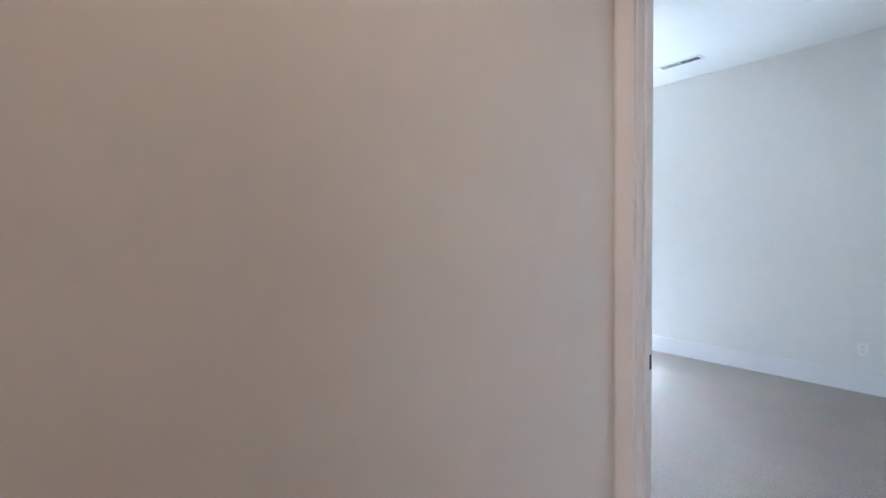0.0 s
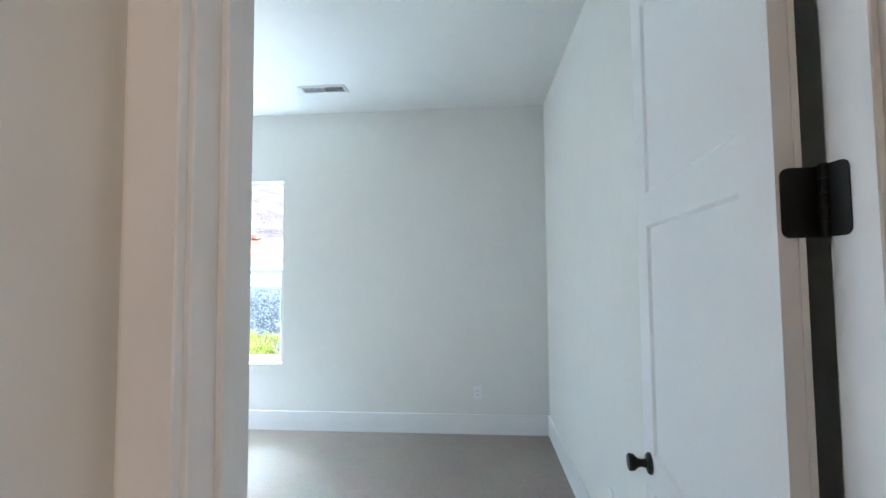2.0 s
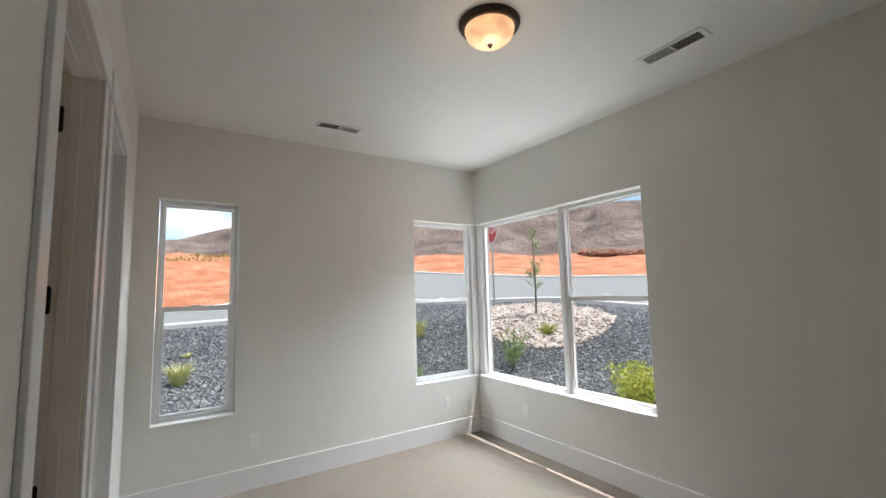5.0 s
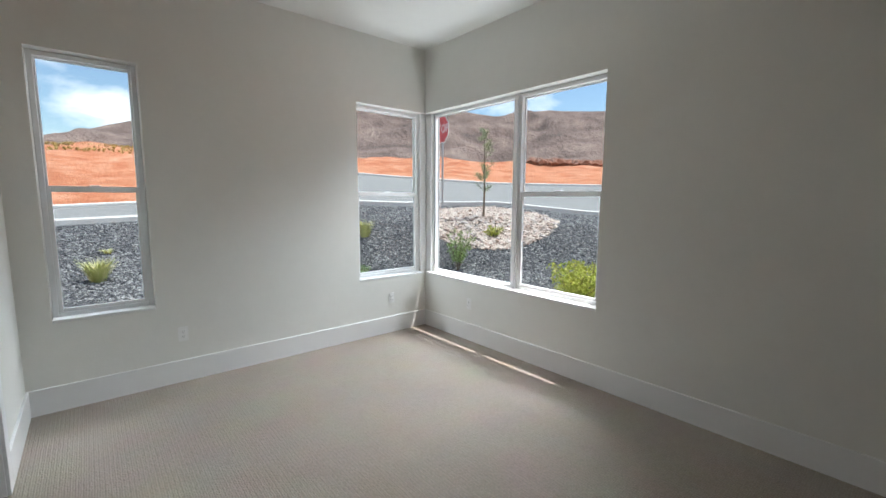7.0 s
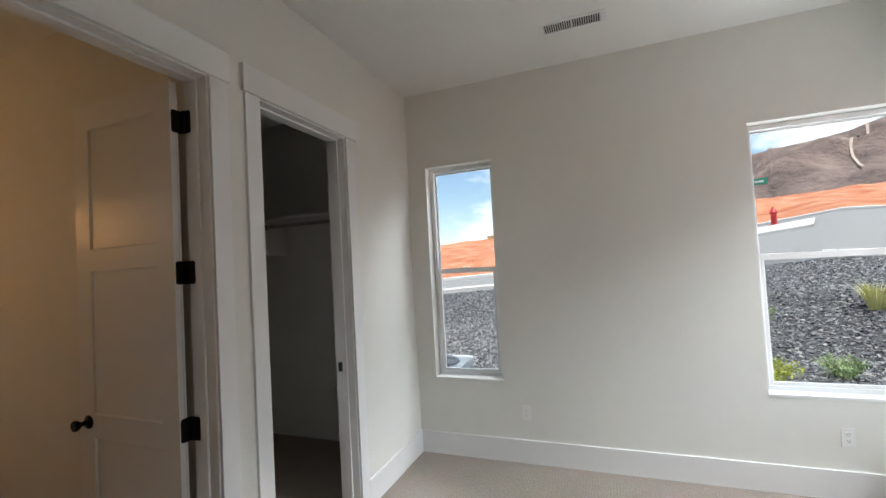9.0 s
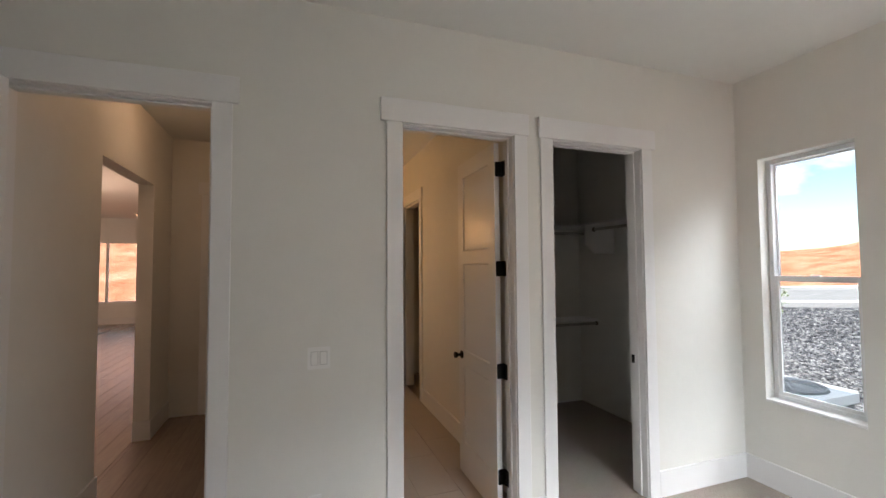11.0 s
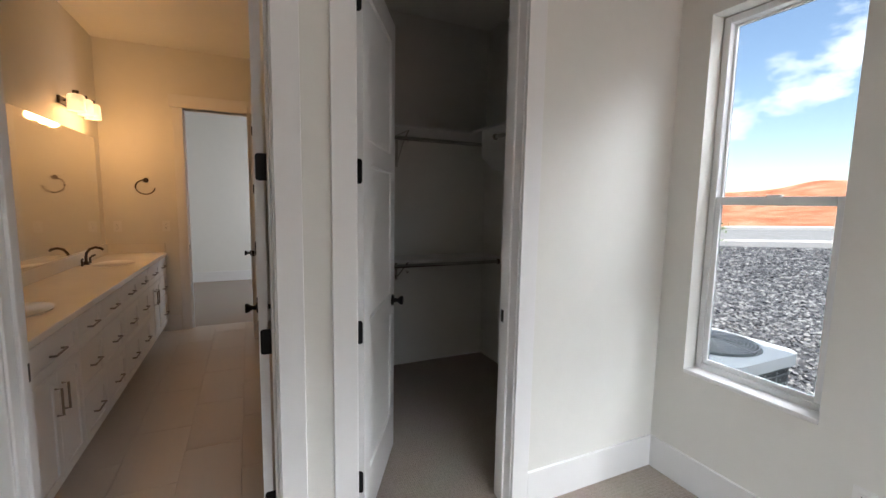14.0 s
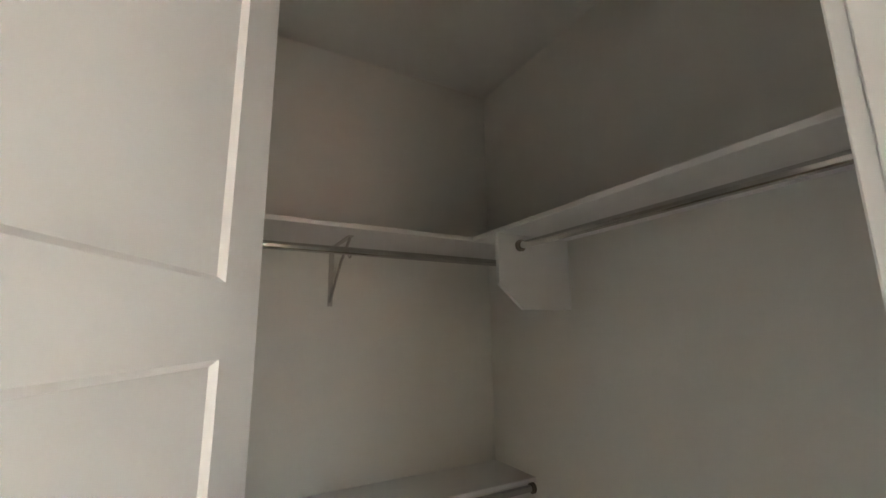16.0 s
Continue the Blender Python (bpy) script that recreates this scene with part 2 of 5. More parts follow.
def cyl(bm, r, h, m, seg=24, r2=None):
    bmesh.ops.create_cone(bm, cap_ends=True, segments=seg, radius1=r, radius2=r if r2 is None else r2, depth=h, matrix=m)
    return bm


def lathe(bm, profile, m, seg=32):
    """Turn (radius, height) pairs round the local z axis."""
    rings = []
    for r, h in profile:
        if r < 1e-6:
            rings.append([bm.verts.new(m @ Vector((0, 0, h)))])
        else:
            rings.append([bm.verts.new(m @ Vector((r * math.cos(2 * math.pi * i / seg), r * math.sin(2 * math.pi * i / seg), h))) for i in range(seg)])
    for a, b_ in zip(rings, rings[1:]):
        for i in range(seg):
            j = (i + 1) % seg
            vs = [a[i % len(a)], a[j % len(a)], b_[j % len(b_)], b_[i % len(b_)]]
            vs = list(dict.fromkeys(vs))
            if len(vs) > 2:
                bm.faces.new(vs)
    return bm


def tube(bm, points, r, seg=10):
    """A round bar along points."""
    rings = []
    for i, p in enumerate(points):
        p = Vector(p)
        d = (Vector(points[min(i + 1, len(points) - 1)]) - Vector(points[max(i - 1, 0)])).normalized()
        up = Vector((0, 0, 1)) if abs(d.z) < 0.9 else Vector((1, 0, 0))
        a = d.cross(up).normalized()
        b_ = d.cross(a)
        rings.append([bm.verts.new(p + r * (math.cos(2 * math.pi * k / seg) * a + math.sin(2 * math.pi * k / seg) * b_)) for k in range(seg)])
    for a, b_ in zip(rings, rings[1:]):
        for k in range(seg):
            bm.faces.new((a[k], a[(k + 1) % seg], b_[(k + 1) % seg], b_[k]))
    bm.faces.new(rings[0][::-1])
    bm.faces.new(rings[-1])
    return bm


def finish(bm, name, material, smooth=False):
    bmesh.ops.recalc_face_normals(bm, faces=list(bm.faces))
    me = bpy.data.meshes.new(name)
    bm.to_mesh(me)
    bm.free()
    me.materials.append(material)
    if smooth:
        for p in me.polygons:
            p.use_smooth = True
        me.set_sharp_from_angle(angle=radians(38))
    return me


def part(name, bm, material, parent=None, label="", smooth=False, at=None):
    ob = new(name, finish(bm, name, material, smooth))
    if parent is not None:
        ob.parent = parent
    if at is not None:
        ob.matrix_basis = at
    return tagged(ob, label) if label else ob


def thing(name, label, category, at=None, group="", kind=""):
    ob = new(name)
    if at is not None:
        ob.matrix_basis = at
    return tagged(ob, label, category, group, kind)


def structure(name, bm, material, label, category):
    return tagged(part(name, bm, material), label, category, kind="structure")


def wall_y(y0, y1, x0, x1, z0, z1, holes):
    """Rows of boxes for a wall that runs along x, with holes (x0, x1, z0, z1) sorted along x."""
    rows, x = [], x0
    for a, b_, c, d in holes:
        if a > x:
            rows.append((x, a, y0, y1, z0, z1))
        if c > z0:
            rows.append((a, b_, y0, y1, z0, c))
        if d < z1:
            rows.append((a, b_, y0, y1, d, z1))
        x = b_
    if x < x1:
        rows.append((x, x1, y0, y1, z0, z1))
    return rows


def wall_x(x0, x1, y0, y1, z0, z1, holes):
    return [(c, d, a, b_, e, f) for a, b_, c, d, e, f in wall_y(x0, x1, y0, y1, z0, z1, holes)]


# ---- plan ----
E, N, H = 4.66, 3.33, 3.05
CLOSET, BATH, ENTRY = (0.963, 1.690), (1.985, 2.694), (3.675, 4.495)
JT, DH = 0.018, 2.435
WT = 0.13
structure("wall_south", boxes(*wall_y(-WT, 0, -0.16, E, 0, H, [(CLOSET[0] - JT, CLOSET[1] + JT, 0, DH + JT), (BATH[0] - JT, BATH[1] + JT, 0, DH + JT), (ENTRY[0] - JT, ENTRY[1] + JT, 0, DH + JT)])), WALL, "off-white painted drywall with three doorways", "wall")
structure("wall_north", boxes(*wall_y(N, N + 0.16, 0, E + 0.12, -0.3, H, [(0, 2.137, 0.60, 2.39)])), WALL, "off-white painted drywall with a wide corner window", "wall")
structure("wall_west", boxes(*wall_x(-0.16, 0, 0, N, -0.3, H, [(0.164, 0.745, 0.61, 2.40), (2.48, N, 0.60, 2.39)])), WALL, "off-white painted drywall with a tall narrow window", "wall")
structure("wall_east", boxes((E, E + 0.12, -WT, N, 0, H)), WALL, "plain off-white painted drywall", "wall")
structure("wall_corner", boxes((-0.16, 0, N, N + 0.16, -0.3, 0.60), (-0.16, 0, N, N + 0.16, 2.39, H)), WALL, "off-white drywall corner above and below the window", "wall")
structure("floor_bedroom", boxes((0, E, -WT + 0.05, N, -0.12, 0.0)), CARPET, "beige loop-pile carpet laid wall to wall", "carpet")
structure("ceiling_bedroom", boxes((-0.16, E + 0.12, -WT, N + 0.16, H, H + 0.15)), CEIL, "off-white textured drywall ceiling", "ceiling")
# closet
structure("wall_closet_west", boxes((-0.16, 0, -2.07, -WT, -0.3, H)), WALL, "off-white drywall inside the closet", "wall")
structure("wall_closet_south", boxes((0, 1.73, -2.07, -1.95, 0, H)), WALL, "off-white drywall behind the closet shelves", "wall")
structure("wall_closet_east", boxes(*wall_x(1.73, 1.83, -3.86, -WT, 0, H, [(-3.30, -2.60, 0, DH)])), WALL, "off-white drywall between closet and bathroom", "wall")
structure("floor_closet", boxes((0, 1.73, -1.95, -WT + 0.05, -0.12, -0.002)), CARPET, "beige loop-pile carpet in the closet", "carpet")
structure("ceiling_closet", boxes((-0.16, 1.83, -3.98, -WT, H, H + 0.15)), CEIL, "off-white drywall closet ceiling", "ceiling")
# small room beside the bathroom
structure("wall_wc_west", boxes((0.5, 0.62, -3.86, -2.07, 0, H)), WALL, "off-white drywall of the small side room", "wall")
structure("floor_wc", boxes((0.62, 1.73, -3.86, -2.07, -0.12, -0.004)), GROUT, "beige tiled floor of the side room", "floor")
# bathroom
structure("wall_bath_east", boxes((3.42, 3.585, -3.98, -WT, 0, H)), WALL, "off-white drywall behind the vanity mirror", "wall")
structure("wall_bath_south", boxes(*wall_y(-3.98, -3.86, 0.5, 3.42, 0, H, [(1.975, 2.69, 0, DH)])), WALL, "off-white drywall with a doorway to the next room", "wall")
structure("floor_bath", boxes((1.83, 3.42, -3.98, -WT + 0.05, -0.12, -0.006)), GROUT, "grout bed under beige bathroom tiles", "floor")
structure("ceiling_bath", boxes((1.83, 3.585, -3.98, -WT, H, H + 0.15)), CEIL, "off-white drywall bathroom ceiling", "ceiling")
# room beyond the bathroom
structure("wall_far_room", boxes((0.5, 3.6, -7.0, -6.88, 0, H), *wall_x(0.4, 0.5, -7.0, -3.98, 0, H, [(-6.0, -4.8, 0.6, 2.39)]), (3.5, 3.6, -6.88, -3.98, 0, H)), WALL, "white drywall of the next bedroom", "wall")
structure("floor_far_room", boxes((0.5, 3.5, -6.88, -3.92, -0.12, 0.0)), CARPET, "beige carpet in the next bedroom", "carpet")
structure("ceiling_far_room", boxes((0.4, 3.6, -7.0, -3.98, H, H + 0.15)), CEIL, "white drywall ceiling of the next bedroom", "ceiling")
# hall
structure("wall_hall_east", boxes(*wall_x(4.57, 4.70, -3.12, -WT, 0, H, [(-2.40, -1.25, 0, 2.42)])), WALL, "drywall with a wide cased opening", "wall")
structure("wall_hall_south", boxes(*wall_y(-3.12, -3.0, 3.585, 4.57, 0, H, [(3.60, 4.20, 0, DH)])), WALL, "drywall at the end of the hall", "wall")
structure("floor_hall", boxes((3.585, 4.70, -3.12, -WT + 0.05, -0.12, -0.008)), GROUT, "subfloor under hall planks", "floor")
structure("ceiling_hall", boxes((3.585, 4.57, -3.12, -WT, H, H + 0.15)), CEIL, "drywall hall ceiling", "ceiling")
structure("wall_hall_back", boxes((3.5, 4.7, -3.9, -3.8, 0, H), (4.6, 4.7, -3.8, -3.12, 0, H)), WALL, "drywall closing the room behind the hall door", "wall")
# great room
structure("wall_great_south", boxes(*wall_y(-12.6, -12.4, 4.6, 13.0, 0, 3.1, [(6.84, 9.29, 0.62, 2.39), (9.42, 10.25, 0.62, 2.39)])), WALL, "drywall with large windows in the living room", "wall")
structure("wall_great_sides", boxes((13.0, 13.15, -12.6, 0, 0, 3.1), (4.78, 13.0, -0.2, -0.1, 0, 3.1), (4.50, 4.6, -12.6, -3.12, 0, 3.1)), WALL, "plain living room drywall", "wall")
structure("floor_great", boxes((4.6, 13.0, -12.4, -0.2, -0.12, -0.008)), GROUT, "subfloor under living room planks", "floor")
structure("ceiling_great", boxes((4.6, 13.15, -12.6, -0.1, 3.1, 3.2), (4.57, 4.70, -12.6, -0.1, H, 3.1)), CEIL, "drywall living room ceiling", "ceiling")
# roof
structure("roof", boxes((-0.75, E + 0.4, -3.0, 4.0, H + 0.16, H + 0.3), (-0.75, E + 0.4, N + 0.16, 4.0, 2.99, H + 0.14)), WHITE, "stucco eaves over the windows", "roof")


# ---- doorways ----
def doorway(name, x0, x1, z1, y0, y1, stop0, stop1, sides=(1, 1), cut_head=(0.03, 0.03)):
    """Jambs, stops and flat casings with a taller header round an opening in a wall that runs along x, between y0 and y1."""
    ob = thing(name, "white painted door frame with flat craftsman casing", "door frame", kind="structure")
    part("jamb", boxes((x0 - JT, x0, y0, y1, 0, z1), bevel=0.0015), WHITE, ob)
    part("jamb", boxes((x1, x1 + JT, y0, y1, 0, z1), bevel=0.0015), WHITE, ob)
    part("head_jamb", boxes((x0 - JT, x1 + JT, y0, y1, z1, z1 + JT), bevel=0.0015), WHITE, ob)
    part("stop", boxes((x0, x0 + 0.011, stop0, stop1, 0, z1), bevel=0.002), WHITE, ob)
    part("stop", boxes((x1 - 0.011, x1, stop0, stop1, 0, z1), bevel=0.002), WHITE, ob)
    part("stop", boxes((x0 + 0.011, x1 - 0.011, stop0, stop1, z1 - 0.011, z1), bevel=0.002), WHITE, ob)
    for use, ya, yb, yh in ((sides[0], y0 - 0.015, y0, y0 - 0.021), (sides[1], y1, y1 + 0.015, y1 + 0.021)):
        if not use:
            continue
        part("casing", boxes((x0 - 0.097, x0 - 0.006, ya, yb, 0, z1 + 0.006), bevel=0.002), WHITE, ob)
        part("casing", boxes((x1 + 0.006, x1 + 0.097, ya, yb, 0, z1 + 0.006), bevel=0.002), WHITE, ob)
        part("header", boxes((x0 - 0.097 - cut_head[0], x1 + 0.097 + cut_head[1], min(yh, y0 if yh < y0 else y1), max(yh, y0 if yh < y0 else y1), z1 + 0.007, z1 + 0.142), bevel=0.002), WHITE, ob)
    return ob


doorway("door_frame_closet", *CLOSET, DH, -WT, 0, -0.085, -0.05, cut_head=(0.03, 0.012))
doorway("door_frame_bath", *BATH, DH, -WT, 0, -0.085, -0.05, cut_head=(0.012, 0.035))
doorway("door_frame_entry", *ENTRY, DH, -WT, 0, -0.08, -0.045, sides=(0, 1), cut_head=(0.03, 0.03))
hallframe = bpy.data.objects["door_frame_entry"]
part("casing", boxes((ENTRY[0] - 0.072, ENTRY[0] - 0.006, -WT - 0.018, -WT, 0, DH + 0.006), bevel=0.002), WHITE, hallframe)
part("casing", boxes((ENTRY[1] + 0.006, ENTRY[1] + 0.092, -WT - 0.018, -WT, 0, DH + 0.006), bevel=0.002), WHITE, hallframe)
part("header", boxes((ENTRY[0] - 0.074, ENTRY[1] + 0.094, -WT - 0.024, -WT, DH + 0.007, DH + 0.142), bevel=0.002), WHITE, hallframe)
doorway("door_frame_far_bath", 1.993, 2.672, DH, -3.98, -3.86, -3.94, -3.91)
doorway("door_frame_hall_end", 3.62, 4.18, DH, -3.12, -3.0, -3.075, -3.04, sides=(0, 1))


def side_frame(name, y0, y1, x0, x1, z1):
    ob = thing(name, "white painted door frame in the bathroom side wall", "door frame", kind="structure")
    part("jamb", boxes((x0, x1, y0 - JT, y0, 0, z1), bevel=0.0015), WHITE, ob)
    part("jamb", boxes((x0, x1, y1, y1 + JT, 0, z1), bevel=0.0015), WHITE, ob)
    part("head_jamb", boxes((x0, x1, y0, y1, z1 - JT, z1), bevel=0.0015), WHITE, ob)
    part("casing", boxes((x1, x1 + 0.018, y0 - 0.097, y0 - 0.006, 0, z1 + 0.006), bevel=0.002), WHITE, ob)
    part("casing", boxes((x1, x1 + 0.018, y1 + 0.006, y1 + 0.097, 0, z1 + 0.006), bevel=0.002), WHITE, ob)
    part("header", boxes((x1, x1 + 0.022, y0 - 0.12, y1 + 0.12, z1 + 0.007, z1 + 0.142), bevel=0.002), WHITE, ob)
    part("strike_plate", boxes((x0 + 0.03, x0 + 0.06, y1 - 0.003, y1, 0.89, 0.95)), BLACK, ob, "black strike plate")
    return ob


side_frame("door_frame_side", -3.30 + JT, -2.60 - JT, 1.73, 1.83, DH)


def strike(parent, x, y, z, side):
    """A black strike plate on a jamb face."""
    part("strike_plate", boxes((x - 0.0015 if side < 0 else x, x if side < 0 else x + 0.0015, y - 0.016, y + 0.016, z - 0.03, z + 0.03), bevel=0.0005), BLACK, parent, "black strike plate")


strike(bpy.data.objects["door_frame_entry"], ENTRY[0], -0.022, 0.92, 1)
strike(bpy.data.objects["door_frame_closet"], CLOSET[0], -0.106, 0.94, 1)
strike(bpy.data.objects["door_frame_bath"], BATH[1], -0.106, 0.93, -1)
strike(bpy.data.objects["door_frame_far_bath"], 2.672, -3.885, 0.93, -1)


# ---- doors ----
RAILS = [(0.0, 0.24), (0.835, 0.945), (1.62, 1.718), (2.30, 2.42)]


def door_leaf(w, t=0.035, h=2.42):
    """A three-panel shaker leaf from x 0 to w, y -t to 0."""
    bm = bmesh.new()
    d, s, k = 0.009, 0.105, 0.008
    box(bm, 0.002, w - 0.002, -t + d, -d, 0.002, h - 0.002)
    for ya, yb, yc in ((-d, 0, -d), (-t, -t + d, -t + d)):
        face = 0 if ya == -d else -t
        box(bm, 0, s, ya, yb, 0, h)
        box(bm, w - s, w, ya, yb, 0, h)
        for z0, z1 in RAILS:
            box(bm, s, w - s, ya, yb, z0, z1)
        for (a, z0), (z1, b_) in zip(RAILS, RAILS[1:]):
            o = [(s, z0), (w - s, z0), (w - s, z1), (s, z1)]
            q = [(s + k, z0 + k), (w - s - k, z0 + k), (w - s - k, z1 - k), (s + k, z1 - k)]
            ov = [bm.verts.new((x, face, z)) for x, z in o]
            iv = [bm.verts.new((x, yc + (0.0006 if face == 0 else -0.0006), z)) for x, z in q]
            for i in range(4):
                bm.faces.new((ov[i], ov[(i + 1) % 4], iv[(i + 1) % 4], iv[i]))
    return bm


def knob_mesh(bm, x, z, y, out):
    m = Matrix.Translation((x, y, z)) @ Matrix.Rotation(radians(-90 * out), 4, "X")
    lathe(bm, [(0, 0), (0.031, 0), (0.031, 0.006), (0.027, 0.010), (0.013, 0.012), (0.011, 0.030), (0.015, 0.038), (0.024, 0.048), (0.0255, 0.060), (0.022, 0.064), (0, 0.065)], m, 24)
    return bm


GAP, OFF = 0.017, 0.016


def hinge_plate(bm, x0, x1, length, z, turn):
    """One plate of a butt hinge with two rounded corners."""
    out = [(0.0, -0.05)]
    for k in range(5):
        a = radians(-90 + 22.5 * k)
        out.append((abs(length) - 0.011 + 0.011 * math.cos(a), -0.039 + 0.011 * math.sin(a)))
    for k in range(5):
        a = radians(22.5 * k)
        out.append((abs(length) - 0.011 + 0.011 * math.cos(a), 0.039 + 0.011 * math.sin(a)))
    out.append((0.0, 0.05))
    sg = 1 if length > 0 else -1
    lo = [bm.verts.new(turn @ Vector((x0, sg * p, z + q))) for p, q in out]
    hi = [bm.verts.new(turn @ Vector((x1, sg * p, z + q))) for p, q in out]
    bm.faces.new(lo)
    bm.faces.new(hi[::-1])
    for i in range(len(out)):
        j = (i + 1) % len(out)
        bm.faces.new((lo[i], lo[j], hi[j], hi[i]))
    return bm


def door(name, label, pin, closed_deg, open_deg, w, hand, side=1):
    """A leaf hung at pin. closed_deg: the way the closed leaf points; open_deg: how far it has swung; hand: +1 swings anticlockwise."""
    ob = thing(name, label, "door", pose(pin[0], pin[1], 0.012, 0, 0, closed_deg + hand * open_deg), kind="structure")
    # the leaf stands behind the pin, on the side away from the swing
    y0 = -OFF if hand > 0 else OFF + 0.035
    leaf = part("leaf", door_leaf(w), DOOR, ob, smooth=False, at=pose(GAP, y0, 0))
    ya, yb = (y0, y0 - 0.035)
    part("door_handle", knob_mesh(bmesh.new(), w - 0.05, 0.908, ya, 1), BLACK, ob, "black metal door knob", True)
    part("door_handle", knob_mesh(bmesh.new(), w - 0.05, 0.908, yb, -1), BLACK, ob, "black metal door knob", True)
    part("latch_plate", boxes((w + GAP - 0.0005, w + GAP + 0.001, y0 - 0.03, y0 - 0.005, 0.88, 0.936)), BLACK, ob)
    for z in (0.245, 0.918, 1.585, 2.245):
        bm = bmesh.new()
        sgn = -1 if hand > 0 else 1
        hinge_plate(bm, GAP - 0.0028, GAP - 0.0003, sgn * (OFF + 0.030), z, Matrix.Identity(3))
        hinge_plate(bm, -0.0025, -0.0005, sgn * 0.038, z, Matrix.Rotation(radians(-hand * open_deg), 3, "Z"))
        box(bm, 0.003, GAP - 0.001, -0.0012, 0.0012, z - 0.05, z + 0.05)
        for dz in (-0.04, -0.02, 0.0, 0.02, 0.04):
            cyl(bm, 0.0065, 0.0188, Matrix.Translation((0, 0, z + dz)), 14)
        cyl(bm, 0.0045, 0.103, Matrix.Translation((0, 0, z)), 12)
        part("hinge", bm, BLACK, ob, "black butt hinge")
    return ob


door("door_1", "white three-panel door standing open against the wall", (ENTRY[1] - 0.002, 0.008), 180, 96.8, ENTRY[1] - ENTRY[0] - 0.05, -1)
door("door_2", "white three-panel door swung open into the bathroom", (BATH[0] + 0.002, -WT - 0.008), 0, 91, BATH[1] - BATH[0] - 0.022, -1)
door("door_3", "white three-panel closet door half open over the carpet", (CLOSET[1] - 0.002, -WT - 0.008), 180, 61.6, CLOSET[1] - CLOSET[0] - 0.022, 1)
door("door_4", "white three-panel door open at the far bathroom end", (1.995, -3.852), 0, 90, 0.67, 1)
door("door_5", "white three-panel door ajar at the hall end", (4.178, -2.992), 180, 3, 0.535, -1)


# ---- baseboards ----
def base(name, rows, parent_label="white painted baseboard along the wall"):
    ob = thing(name, parent_label, "baseboard", kind="structure")
    for r in rows:
        bm = boxes(r)
        top = [e for e in bm.edges if e.verts[0].co.z > 0.1 and e.verts[1].co.z > 0.1]
        bmesh.ops.bevel(bm, geom=top, offset=0.002, segments=1, affect="EDGES")
        part("board", bm, WHITE, ob)
    return ob


BH, BT = 0.178, 0.015
base("baseboard_bedroom", [(0, BT, BT, N - BT, 0, BH), (0, E, N - BT, N, 0, BH), (E - BT, E, 0, N - BT, 0, BH), (0, CLOSET[0] - 0.097, 0, BT, 0, BH),
     (CLOSET[1] + 0.097, BATH[0] - 0.097, 0, BT, 0, BH), (BATH[1] + 0.097, ENTRY[0] - 0.097, 0, BT, 0, BH), (ENTRY[1] + 0.097, E - BT, 0, BT, 0, BH)])
base("baseboard_hall", [(3.585, 3.585 + BT, -3.0 + BT, -WT - 0.02, 0, BH), (4.57 - BT, 4.57, -1.25, -WT - 0.02, 0, BH), (4.57 - BT, 4.57, -3.0, -2.40, 0, BH), (4.57 - BT, 4.70, -2.40, -2.40 + BT, 0, BH), (4.57 - BT, 4.70, -1.25 - BT, -1.25, 0, BH)])
base("baseboard_bath", [(1.83, 1.83 + BT, -2.50, -WT - 0.02, 0, BH), (1.83, 1.83 + BT, -3.84, -3.40, 0, BH), (2.78, 2.93, -3.86, -3.86 + BT, 0, BH)])
base("baseboard_far_room", [(0.5, 3.5, -6.88, -6.88 + BT, 0, BH)])
base("baseboard_great_room", [(4.6, 13.0, -12.4, -12.4 + BT, 0, BH), (4.70, 4.70 + BT, -1.25, -0.2, 0, BH), (4.6, 4.6 + BT, -12.4, -3.12, 0, BH)])


